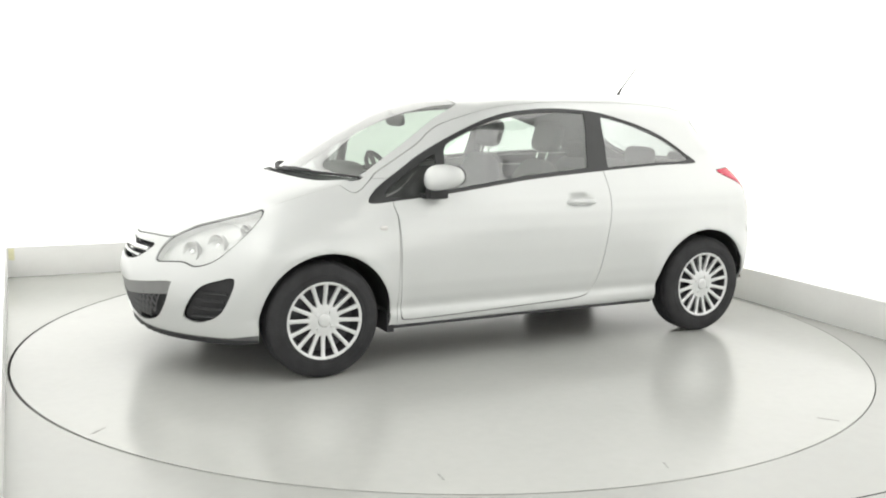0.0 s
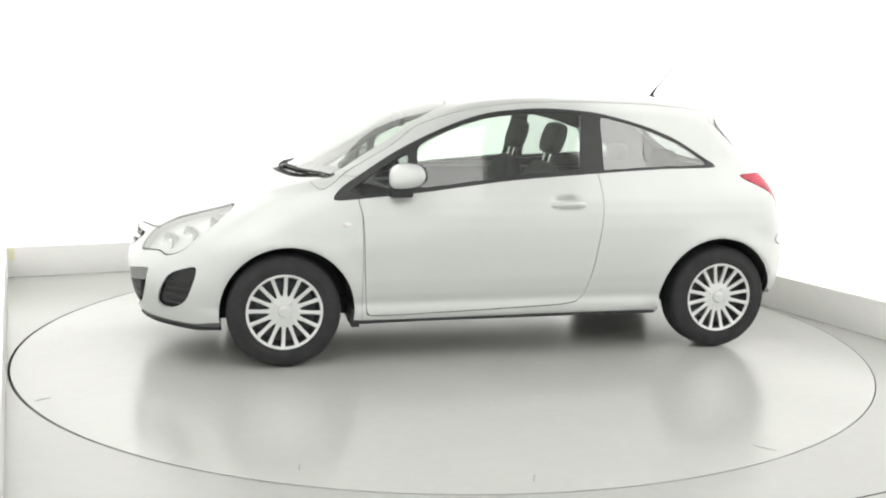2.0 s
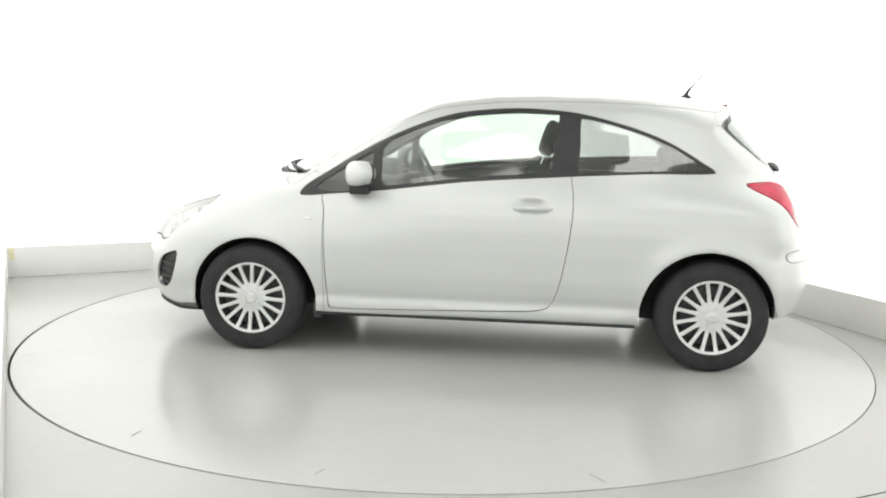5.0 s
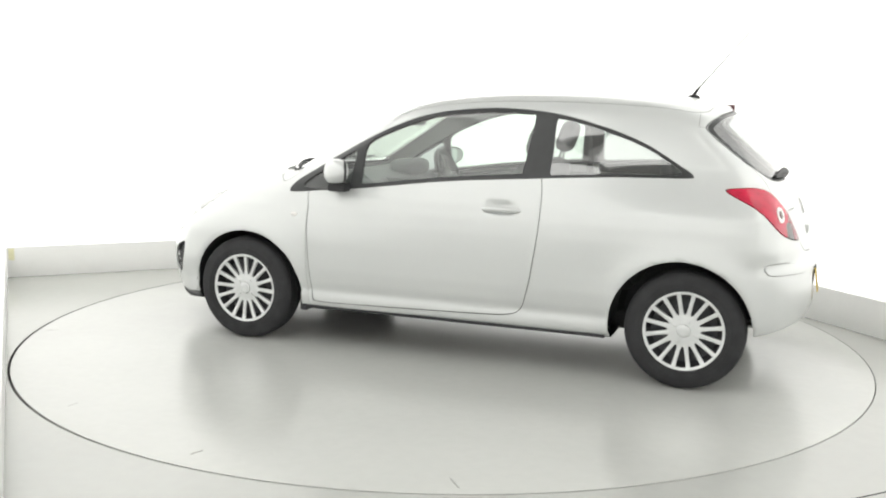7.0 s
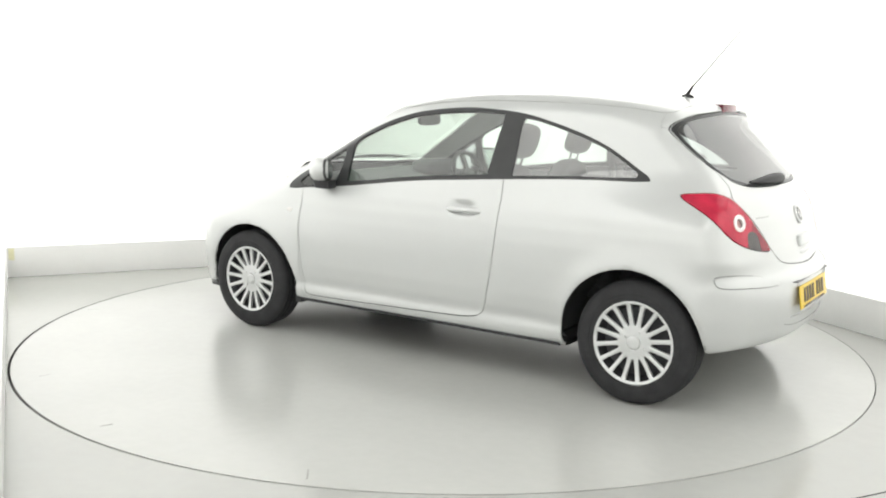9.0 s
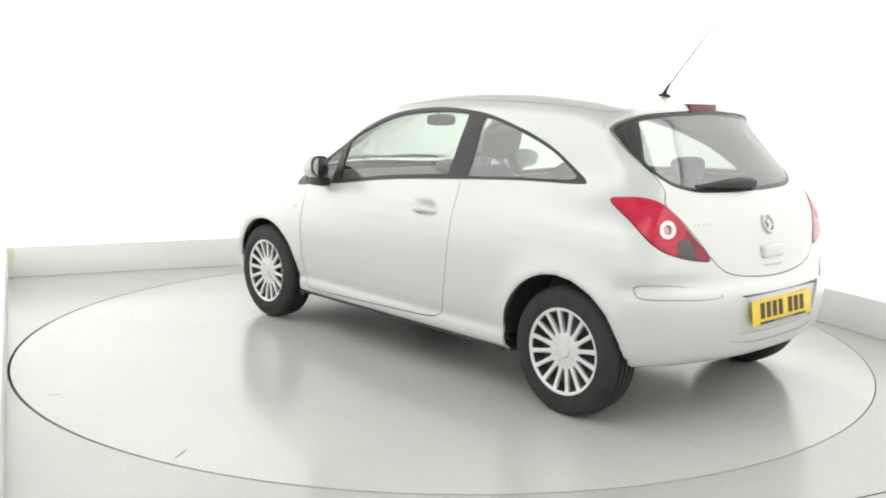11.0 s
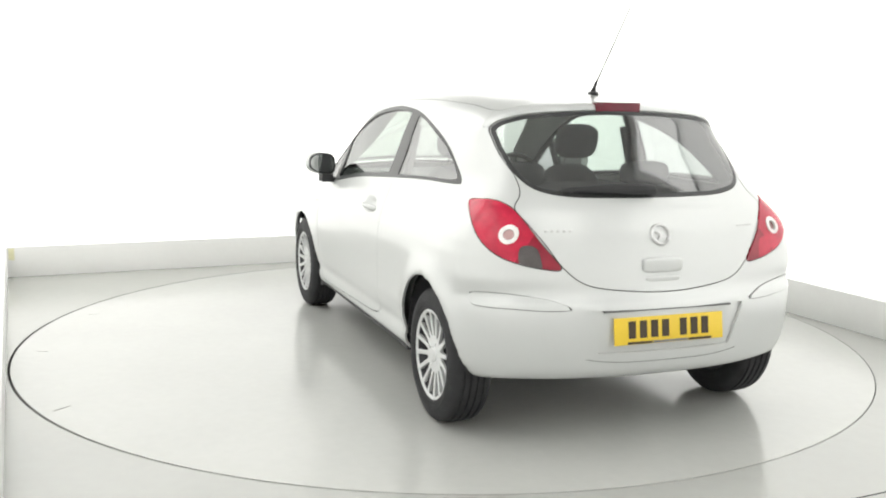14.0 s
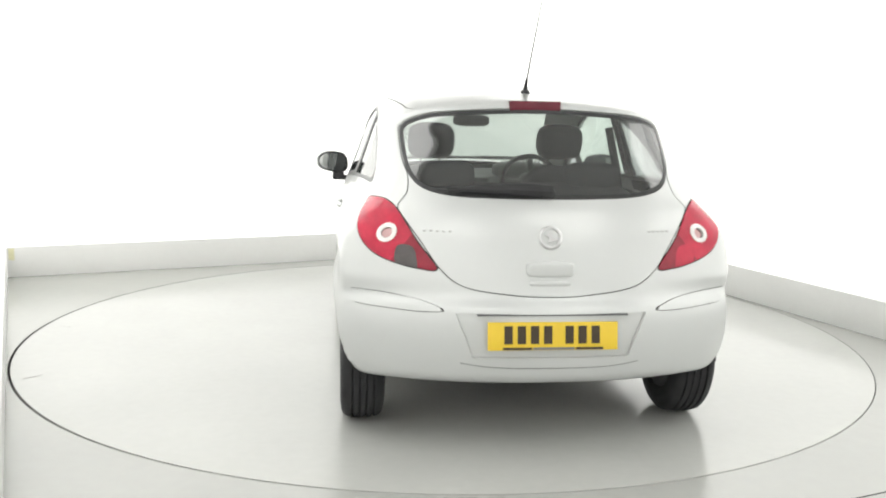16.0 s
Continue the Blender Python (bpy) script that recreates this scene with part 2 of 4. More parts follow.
room_box("baseboard_left", LEFT + 0.002, LEFT + 0.02, FRONT + 0.1, BACK - PT - 0.002, 0, PL, PLINTH, "pale grey painted plinth along the wall", "plinth")
room_box("ceiling", LEFT - 0.1, RIGHT + 0.1, FRONT - 0.1, BACK + 0.1, CEILING, CEILING + 0.1, CEILING_PAINT, "plain grey painted studio ceiling", "ceiling")


room_box("floor_joint", LEFT + 0.03, RIGHT - PT - 0.01, -2.816, -2.808, 0.0002, 0.001, GAP, "thin dark joint across the epoxy floor", "floor joint")


def make_light_panel():
    ob = new("ceiling_light")
    bm = bmesh.new()
    w, h = LAMP_W / 2 + 0.04, LAMP_L / 2 + 0.04
    for k in (-1, 1):
        box(bm, -w, w, k * h - 0.02, k * h + 0.02, -0.07, 0)
        box(bm, k * w - 0.02, k * w + 0.02, 0.02 - h, h - 0.02, -0.07, 0)
    part("frame", bm, PANEL_FRAME, ob)
    bm = bmesh.new()
    box(bm, 0.02 - w, w - 0.02, 0.02 - h, h - 0.02, -0.05, -0.01)
    part("diffuser", bm, GLOW, ob)
    return tagged(ob, "long white ceiling light panel with glowing diffuser", "ceiling light", "studio ceiling lights")


panel_light = make_light_panel()
for k, (lx, ly) in enumerate(LAMPS):
    if k == 0:
        panel_light.matrix_world = ROOM @ pose(lx, ly, CEILING)
    else:
        copy_thing(panel_light, ROOM @ pose(lx, ly, CEILING))

bm = bmesh.new()
box(bm, LEFT + 0.035, LEFT + 0.075, BACK - PT - 0.0015, BACK - PT, PL - 0.10, PL - 0.01)
tape = finish("tape_patch", bm, TAPE)
tape.matrix_world = ROOM
tagged(tape, "small faded yellow tape patch stuck on the plinth", "tape")

# ---------------------------------------------------------------- body shape of the hatchback
# Car space: x forward, y to the car's left, z up, origin on the ground midway between the axles.

AXLE, TRACK, WHEEL_R = 1.2555, 0.735, 0.300


def smooth(a, b, x):
    t = np.clip((x - a) / (b - a), 0, 1)
    return t * t * (3 - 2 * t)


def spline(points, n=8, closed=True):
    """A dense Catmull-Rom curve through the points."""
    p = np.array(points, float)
    m = len(p)
    out = []
    for i in range(m if closed else m - 1):
        if closed:
            a, b, c, d = p[(i - 1) % m], p[i], p[(i + 1) % m], p[(i + 2) % m]
        else:
            a, b, c, d = p[max(i - 1, 0)], p[i], p[i + 1], p[min(i + 2, m - 1)]
        for t in np.arange(n) / n:
            out.append(0.5 * (2 * b + (c - a) * t + (2 * a - 5 * b + 4 * c - d) * t * t + (3 * b - a - 3 * c + d) * t ** 3))
    if not closed:
        out.append(p[-1])
    return np.array(out)


def poly_distance(poly, u, v):
    """Signed distance of (u, v) to a closed polygon, negative inside."""
    best, inside = np.full(u.shape, 1e9), np.zeros(u.shape, bool)
    q = np.roll(poly, -1, 0)
    for (ax, ay), (bx, by) in zip(poly, q):
        dx, dy = bx - ax, by - ay
        k = dx * dx + dy * dy
        if k < 1e-14:
            continue
        t = np.clip(((u - ax) * dx + (v - ay) * dy) / k, 0, 1)
        best = np.minimum(best, (u - ax - t * dx) ** 2 + (v - ay - t * dy) ** 2)
        if ay != by:
            inside ^= ((ay > v) != (by > v)) & (u < dx * (v - ay) / dy + ax)
    return np.where(inside, -1, 1) * np.sqrt(best)


# Centre line of the body, from the front spoiler over the roof to the rear bumper.
CENTRE_LINE = [
    (1.93, 0.195), (2.02, 0.215), (2.062, 0.30), (2.085, 0.40), (2.085, 0.50), (2.064, 0.59), (2.022, 0.668),
    (1.955, 0.722), (1.84, 0.795), (1.65, 0.882), (1.45, 0.943), (1.28, 0.986), (1.16, 1.025), (1.03, 1.102),
    (0.838, 1.220), (0.70, 1.292), (0.562, 1.35), (0.389, 1.405), (0.20, 1.440), (-0.128, 1.474), (-0.473, 1.485),
    (-0.818, 1.480), (-1.12, 1.454), (-1.30, 1.424), (-1.365, 1.408), (-1.378, 1.392), (-1.40, 1.352), (-1.47, 1.268),
    (-1.56, 1.152), (-1.655, 1.035), (-1.71, 0.970), (-1.752, 0.90), (-1.776, 0.83), (-1.797, 0.75), (-1.812, 0.675),
    (-1.830, 0.64), (-1.856, 0.615), (-1.868, 0.57), (-1.869, 0.49), (-1.858, 0.40), (-1.832, 0.325), (-1.765, 0.288), (-1.60, 0.268), (-1.45, 0.245), (-1.25, 0.222),
    (-1.0, 0.215), (0.0, 0.215), (1.0, 0.205)]
GX, GZ = np.linspace(-2.4, 2.7, 1021), np.linspace(-0.3, 1.9, 441)
_gu, _gv = np.meshgrid(GX, GZ, indexing="ij")
CENTRE_FIELD = poly_distance(spline(CENTRE_LINE, 6), _gu, _gv)

WIDTH_Z = [0.15, 0.22, 0.26, 0.295, 0.315, 0.335, 0.37, 0.45, 0.6, 0.72, 0.80, 0.87, 0.93, 1.0, 1.1, 1.25, 1.37, 1.45, 1.6]
WIDTH_Y = [0.76, 0.782, 0.792, 0.792, 0.784, 0.786, 0.80, 0.817, 0.830, 0.834, 0.830, 0.812, 0.788, 0.757, 0.718, 0.668, 0.622, 0.575, 0.48]


def bow(y, x, z):
    """How far the nose, the windscreen and the tail sweep back towards the sides."""
    y = np.abs(y)
    k, r = smooth(0.48, 0.68, z), smooth(0.60, 0.72, z)
    nose = 0.766 * y ** 2.58 * (1 - k) + 0.60 * y ** 1.8 * k
    tail = 0.36 * y ** 2.4 * (1 - r) + 0.27 * y ** 2.4 * r
    return nose * smooth(0.1, 0.7, x) - tail * smooth(-0.7, -1.3, x)


def half_width(x, z):
    zz = np.linspace(0.15, 1.6, 400)
    table = np.interp(zz, WIDTH_Z, WIDTH_Y)
    table = np.convolve(np.pad(table, 5, mode="edge"), np.hanning(11) / np.hanning(11).sum(), "valid")
    w = np.interp(z, zz, table)
    up_r = np.interp(x, [-1.8, -1.5, -1.24, -0.8, -0.4], [0.80, 0.865, 0.925, 0.987, 1.0])
    lo_r = np.interp(x, [-2.0, -1.8, -1.68, -1.58, -1.4, -1.2], [0.86, 0.92, 0.965, 0.995, 1.006, 1.0])
    up_f = np.interp(x, [0.2, 0.6, 0.98, 1.3, 1.5, 1.8, 2.1], [1.0, 0.975, 0.93, 0.885, 0.86, 0.82, 0.78])
    lo_f = np.interp(x, [0.9, 1.3, 1.6, 1.8, 2.1], [1.0, 1.0, 0.985, 0.96, 0.9])
    kr, kf = smooth(0.85, 1.12, z), smooth(0.62, 0.9, z)
    w = w * (lo_r + (up_r - lo_r) * kr) * (lo_f + (up_f - lo_f) * kf)
    for cx in (AXLE - 0.015, -AXLE + 0.02):
        r = np.hypot(x - cx, z - 0.30)
        w = w + (0.015 if cx > 0 else 0.022) * np.exp(-((r - 0.35) / 0.075) ** 2) * smooth(0.18, 0.32, z) * (0.6 + 0.4 * (r > 0.35))
    # bowl behind the door handle
    w = w - 0.024 * np.exp(-(((x + 0.290) / 0.070) ** 4 + ((z - 0.862) / 0.030) ** 4))
    return w


def body_field(x, y, z):
    """Negative inside the body."""
    u = x + bow(y, x, z)
    zz = z + 0.055 * (np.abs(y) / 0.6) ** 2.2 * smooth(1.0, 1.25, z)
    i = np.clip((u - GX[0]) / (GX[1] - GX[0]), 0, len(GX) - 1.001)
    j = np.clip((zz - GZ[0]) / (GZ[1] - GZ[0]), 0, len(GZ) - 1.001)
    a, b = i.astype(int), j.astype(int)
    i, j = i - a, j - b
    f = CENTRE_FIELD
    s = (f[a, b] * (1 - i) + f[a + 1, b] * i) * (1 - j) + (f[a, b + 1] * (1 - i) + f[a + 1, b + 1] * i) * j
    side = np.abs(y) - half_width(x, z)
    k = 0.05 + 0.09 * smooth(0.5, 0.8, z) * smooth(0.6, 1.2, x) + 0.05 * smooth(-1.0, -1.5, x) + 0.03 * smooth(1.1, 1.3, z)
    h = np.maximum(k - np.abs(s - side), 0) / k
    return np.maximum(s, side) + h * h * k / 4


def body_half():
    """Vertices, normals and triangles of the body's left half, over a box of rays from its spine."""
    bx, by, bz = np.array([-2.0, 2.2]), np.array([0, 0.95]), np.array([0.1, 1.6])
    xs, ys, zs = np.linspace(*bx, 250), np.linspace(*by, 56), np.linspace(*bz, 96)

    def sheet(a, b, make):
        ua, ub = np.meshgrid(a, b, indexing="ij")
        q = np.stack(np.broadcast_arrays(*make(ua, ub)), -1).reshape(-1, 3)
        n, m = len(a), len(b)
        k = np.arange(n * m).reshape(n, m)
        quads = np.stack([k[:-1, :-1], k[1:, :-1], k[1:, 1:], k[:-1, 1:]], -1).reshape(-1, 4)
        return q, quads

    sheets = [sheet(xs, zs, lambda a, b: (a, by[1], b)), sheet(xs, ys, lambda a, b: (a, b, bz[1])),
              sheet(xs, ys, lambda a, b: (a, b, bz[0])), sheet(ys, zs, lambda a, b: (bx[1], a, b)),
              sheet(ys, zs, lambda a, b: (bx[0], a, b))]
    pts, quads, base = [], [], 0
    for q, f in sheets:
        pts.append(q)
        quads.append(f + base)
        base += len(q)
    q, quads = np.concatenate(pts), np.concatenate(quads)
    _, first, inv = np.unique(np.round(q, 6), axis=0, return_index=True, return_inverse=True)
    q, quads = q[first], inv.reshape(-1)[quads]
    o = np.stack([q[:, 0] * 0.66, 0 * q[:, 0], np.full(len(q), 0.62)], 1)
    d = q - o
    lo, hi = np.zeros(len(q)), np.full(len(q), 1.6)
    for _ in range(34):
        mid = (lo + hi) / 2
        p = o + d * mid[:, None]
        inside = body_field(p[:, 0], p[:, 1], p[:, 2]) < 0
        lo, hi = np.where(inside, mid, lo), np.where(inside, hi, mid)
    v = o + d * lo[:, None]
    tris = np.concatenate([quads[:, [0, 1, 2]], quads[:, [0, 2, 3]]])
    c, n = v[tris].mean(1), np.cross(v[tris[:, 1]] - v[tris[:, 0]], v[tris[:, 2]] - v[tris[:, 0]])
    flip = (n * (c - np.stack([c[:, 0] * 0.66, 0 * c[:, 0], np.full(len(c), 0.62)], 1))).sum(1) < 0
    tris[flip] = tris[flip][:, [0, 2, 1]]
    n[flip] *= -1
    normal = np.zeros_like(v)
    for k in range(3):
        np.add.at(normal, tris[:, k], n)
    normal[v[:, 1] < 1e-6, 1] = 0
    normal /= np.linalg.norm(normal, axis=1)[:, None] + 1e-12
    return v, normal, tris


def split(mesh, g):
    """The pieces of a mesh where g is below and above zero, cut clean along g = 0."""
    v, n, t = mesh
    if len(t) == 0:
        return mesh, mesh
    s = g(v)
    s = np.where(np.abs(s) < 1e-6, 1e-6, s)
    neg = s[t] < 0
    count = neg.sum(1)
    mixed = t[(count == 1) | (count == 2)]
    if len(mixed) == 0:
        return tidy(v, n, t[count == 3]), tidy(v, n, t[count == 0])
    mneg = s[mixed] < 0
    lone = np.where(mneg.sum(1) == 1, mneg.argmax(1), (~mneg).argmax(1))
    r = np.arange(len(mixed))
    a, b, c = mixed[r, lone], mixed[r, (lone + 1) % 3], mixed[r, (lone + 2) % 3]
    e = np.sort(np.concatenate([np.stack([a, b], 1), np.stack([a, c], 1)]), 1)
    key, inv = np.unique(e, axis=0, return_inverse=True)
    inv = inv.reshape(-1) + len(v)
    k = (s[key[:, 0]] / (s[key[:, 0]] - s[key[:, 1]]))[:, None]
    v2 = np.concatenate([v, v[key[:, 0]] * (1 - k) + v[key[:, 1]] * k])
    nn = n[key[:, 0]] * (1 - k) + n[key[:, 1]] * k
    n2 = np.concatenate([n, nn / (np.linalg.norm(nn, axis=1)[:, None] + 1e-12)])
    p, q = inv[:len(a)], inv[len(a):]
    one = np.stack([a, p, q], 1)
    two = np.concatenate([np.stack([p, b, c], 1), np.stack([p, c, q], 1)])
    ln = s[a] < 0
    ln2 = np.concatenate([ln, ln])
    return (tidy(v2, n2, np.concatenate([t[count == 3], one[ln], two[~ln2]])),
            tidy(v2, n2, np.concatenate([t[count == 0], one[~ln], two[ln2]])))


def tidy(v, n, t):
    used = np.unique(t)
    back = np.full(len(v), -1)
    back[used] = np.arange(len(used))
    return v[used], n[used], back[t]


def outline(points, view, guard=None, n=6):
    """A cutting function: the signed distance to a closed smooth outline, seen along one way ('side', 'rear', 'top', 'rear_left', 'front_left')."""
    poly = spline(points, n) if n else np.array(points, float)

    def g(v):
        x, y, z = v[:, 0], v[:, 1], v[:, 2]
        h = {"side": x, "rear": y, "top": x, "rear_left": (x + y) * 0.7071, "front_left": (x - y) * 0.7071}[view]
        d = poly_distance(poly, h, y if view == "top" else z)
        return d if guard is None else np.maximum(d, guard(v))
    return g

# ---------------------------------------------------------------- the car: panels cut from the body shape
def with_rim(mesh, depth, open_seam):
    """Turn the cut edges of a panel inwards, so that it has thickness."""
    v, n, t = mesh
    e = np.concatenate([t[:, [0, 1]], t[:, [1, 2]], t[:, [2, 0]]])
    es = np.sort(e, 1)
    _, first, count = np.unique(es, axis=0, return_index=True, return_counts=True)
    b = e[first[count == 1]]
    if open_seam:
        b = b[~((v[b[:, 0], 1] < 1e-5) & (v[b[:, 1], 1] < 1e-5))]
    if len(b) == 0:
        return mesh
    k = len(v)
    p, q = v[b[:, 0]], v[b[:, 1]]
    p2, q2 = p - n[b[:, 0]] * depth, q - n[b[:, 1]] * depth
    fn = np.cross(p - q, p2 - q)
    fn /= np.linalg.norm(fn, axis=1)[:, None] + 1e-12
    m = len(b)
    i = k + np.arange(m)
    quads = np.concatenate([np.stack([i + m, i, i + 2 * m], 1), np.stack([i + m, i + 2 * m, i + 3 * m], 1)])
    return np.concatenate([v, p, q, p2, q2]), np.concatenate([n, fn, fn, fn, fn]), np.concatenate([t, quads])


def mirrored(mesh):
    v, n, t = mesh
    f = np.array([1, -1, 1])
    return v * f, n * f, t[:, ::-1]


def joined(*meshes):
    vs, ns, ts, k = [], [], [], 0
    for v, n, t in meshes:
        vs.append(v)
        ns.append(n)
        ts.append(t + k)
        k += len(v)
    return np.concatenate(vs), np.concatenate(ns), np.concatenate(ts)


def moved(mesh, depth=0.0, shift=(0, 0, 0)):
    v, n, t = mesh
    return v + n * depth + np.array(shift), n, t


def skin(name, mesh, mat, parent, label="", rim=0.012, both=True):
    """A panel as an object: both halves in one, or one side alone."""
    mesh = with_rim(mesh, rim, both) if rim else mesh
    if both:
        mesh = joined(mesh, mirrored(mesh))
    v, n, t = mesh
    me = bpy.data.meshes.new(name)
    me.from_pydata(v.tolist(), [], t.tolist())
    me.polygons.foreach_set("use_smooth", [True] * len(me.polygons))
    me.normals_split_custom_set_from_vertices(n.tolist())
    me.materials.append(mat)
    ob = new(name, me)
    ob.parent = parent
    if label:
        ob["label"] = label
    return ob


def pair(name, mesh, mat, parent, label="", rim=0.012):
    """The same panel on the car's left and right side."""
    a = skin(name, mesh, mat, parent, label, rim, False)
    b = skin(name, mirrored(with_rim(mesh, rim, False) if rim else mesh), mat, parent, label, 0, False)
    return a, b


seams = []


def cut(mesh, g, gap=0.0022):
    """Cut a panel out along a shut line; the line itself is kept as a sunken strip."""
    wide = gap if callable(gap) else (lambda v: gap)
    inner, rest = split(mesh, lambda v: g(v) + wide(v))
    line, rest = split(rest, lambda v: g(v) - wide(v))
    seams.append(moved(line, -0.006))
    return inner, rest


def plain_cut(mesh, g):
    return split(mesh, g)


car = tagged(new("car"), "pale silver three-door hatchback car parked on a turntable", "car")

shell = body_half()
under, shell = plain_cut(shell, lambda v: v[:, 2] - 0.222 - 0.02 * smooth(-1.2, -1.5, v[:, 0]))


def arch(v, grow=0.0):
    x, y, z = v[:, 0], v[:, 1], v[:, 2]
    a = np.hypot(x - 1.238, (z - 0.292) * 1.0) - 0.352
    b = np.hypot(x + 1.230, (z - 0.298) * 1.0) - 0.354
    return np.maximum(np.minimum(a, b) - grow, 0.45 - y)


_, shell = plain_cut(shell, arch)
_, under = plain_cut(under, arch)
lining = shell

# Outlines, in metres of car space.
TAIL_LAMP = [(-0.492, 0.996), (-0.56, 1.012), (-0.64, 1.012), (-0.71, 0.987), (-0.775, 0.93), (-0.845, 0.85), (-0.925, 0.755),
             (-0.86, 0.753), (-0.775, 0.772), (-0.70, 0.80), (-0.635, 0.845), (-0.565, 0.92)]
HEAD_LAMP = [(1.150, 0.590), (1.112, 0.680), (0.992, 0.748), (0.841, 0.793), (0.713, 0.826), (0.645, 0.846), (0.630, 0.800),
             (0.682, 0.703), (0.779, 0.615), (0.886, 0.581), (0.961, 0.595), (1.06, 0.589)]
FOG_LAMP = [(0.950, 0.327), (0.904, 0.42), (0.839, 0.488), (0.749, 0.522), (0.664, 0.534), (0.689, 0.437), (0.754, 0.346), (0.870, 0.303)]
LOW_GRILLE = [(-0.49, 0.498), (-0.299, 0.470), (0, 0.440), (0.299, 0.470), (0.49, 0.498), (0.505, 0.475), (0.462, 0.372), (0.367, 0.290), (0.17, 0.25), (-0.17, 0.25),
              (-0.367, 0.290), (-0.462, 0.372), (-0.505, 0.475)]
TOP_GRILLE = [(0, 0.556), (0.12, 0.565), (0.20, 0.586), (0.262, 0.630), (0.270, 0.655), (0.2, 0.660), (0, 0.660),
              (-0.2, 0.660), (-0.270, 0.655), (-0.262, 0.630), (-0.20, 0.586), (-0.12, 0.565)]
BONNET = [(2.003, 0), (1.973, 0.16), (1.915, 0.32), (1.865, 0.37), (1.79, 0.40), (1.676, 0.487), (1.565, 0.557), (1.50, 0.590), (1.35, 0.605), (1.19, 0.61), (1.04, 0.60),
          (1.165, 0.46), (1.236, 0.25), (1.262, 0), (1.236, -0.25), (1.165, -0.46), (1.04, -0.60), (1.50, -0.590), (1.676, -0.487), (1.865, -0.37), (1.973, -0.16)]
COWL = [(1.31, 0), (1.27, 0.25), (1.19, 0.47), (1.03, 0.615), (0.97, 0.59), (1.13, 0.40), (1.19, 0.2), (1.205, 0), (1.19, -0.2), (1.13, -0.40), (0.97, -0.59),
        (1.03, -0.615), (1.19, -0.47), (1.27, -0.25)]
SCREEN = [(1.225, 0), (1.205, 0.2), (1.145, 0.40), (1.03, 0.572), (0.95, 0.570), (0.80, 0.532), (0.655, 0.500), (0.50, 0.470), (0.36, 0.445), (0.315, 0.40), (0.295, 0.2), (0.285, 0),
          (0.295, -0.2), (0.315, -0.40), (0.36, -0.445), (0.655, -0.500), (0.95, -0.570), (1.03, -0.572), (1.145, -0.40), (1.205, -0.2)]
SIDE_GLAZING = [(0.990, 0.888), (0.945, 0.943), (0.83, 1.018), (0.679, 1.112), (0.525, 1.195), (0.372, 1.265), (0.218, 1.320), (0.064, 1.353), (-0.184, 1.373), (-0.401, 1.365),
                (-0.555, 1.346), (-0.709, 1.310), (-0.864, 1.264), (-1.021, 1.200), (-1.177, 1.108), (-1.243, 1.066), (-1.211, 1.049), (-0.859, 1.041), (-0.398, 1.013),
                (0.06, 0.978), (0.515, 0.921), (0.822, 0.890), (0.95, 0.878)]
DOOR_GLASS = [(0.517, 1.168), (0.371, 1.243), (0.218, 1.298), (0.064, 1.332), (-0.184, 1.352), (-0.38, 1.347), (-0.42, 1.335), (-0.404, 1.186), (-0.384, 1.05),
              (-0.36, 1.037), (0.06, 1.000), (0.50, 0.945), (0.528, 0.955), (0.535, 1.05)]
REAR_SIDE_GLASS = [(-0.560, 1.327), (-0.709, 1.294), (-0.863, 1.247), (-1.02, 1.184), (-1.16, 1.100), (-1.188, 1.075), (-1.14, 1.063), (-0.86, 1.055), (-0.575, 1.040), (-0.533, 1.046), (-0.535, 1.17), (-0.535, 1.305)]
CORNER_GLASS = [(0.90, 0.92), (0.80, 1.0), (0.68, 1.075), (0.60, 1.12), (0.585, 1.10), (0.595, 1.0), (0.605, 0.93), (0.63, 0.918), (0.80, 0.903)]
DOOR = [(0.85, 0.90), (0.842, 0.80), (0.838, 0.67), (0.832, 0.485), (0.823, 0.33), (0.817, 0.275), (0.800, 0.259), (0.70, 0.257), (0.507, 0.261), (-0.112, 0.279), (-0.33, 0.292), (-0.405, 0.325), (-0.44, 0.41),
        (-0.469, 0.541), (-0.501, 0.758), (-0.506, 0.906), (-0.49, 1.024), (-0.465, 1.15), (-0.2, 1.2), (0.3, 1.15), (0.70, 1.02)]
ROOF = [(1.06, 0.93), (0.90, 1.025), (0.75, 1.108), (0.63, 1.178), (0.560, 1.232), (0.468, 1.286), (0.281, 1.350), (0.063, 1.388), (-0.25, 1.410), (-0.70, 1.410), (-1.05, 1.393), (-1.24, 1.372), (-1.30, 1.40), (-1.31, 1.55), (0, 1.6), (0.8, 1.5), (1.1, 1.1)]
TAILGATE = [(0, 0.652), (0.16, 0.659), (0.34, 0.686), (0.435, 0.750), (0.50, 0.84), (0.565, 0.93), (0.60, 0.985), (0.560, 1.04), (0.553, 1.105), (0.572, 1.17), (0.579, 1.25), (0.571, 1.305), (0.502, 1.344), (0.358, 1.367), (0, 1.382),
            (-0.358, 1.367), (-0.502, 1.344), (-0.571, 1.305), (-0.579, 1.25), (-0.553, 1.105), (-0.560, 1.04), (-0.60, 0.985), (-0.50, 0.84), (-0.435, 0.750), (-0.34, 0.686), (-0.16, 0.659)]
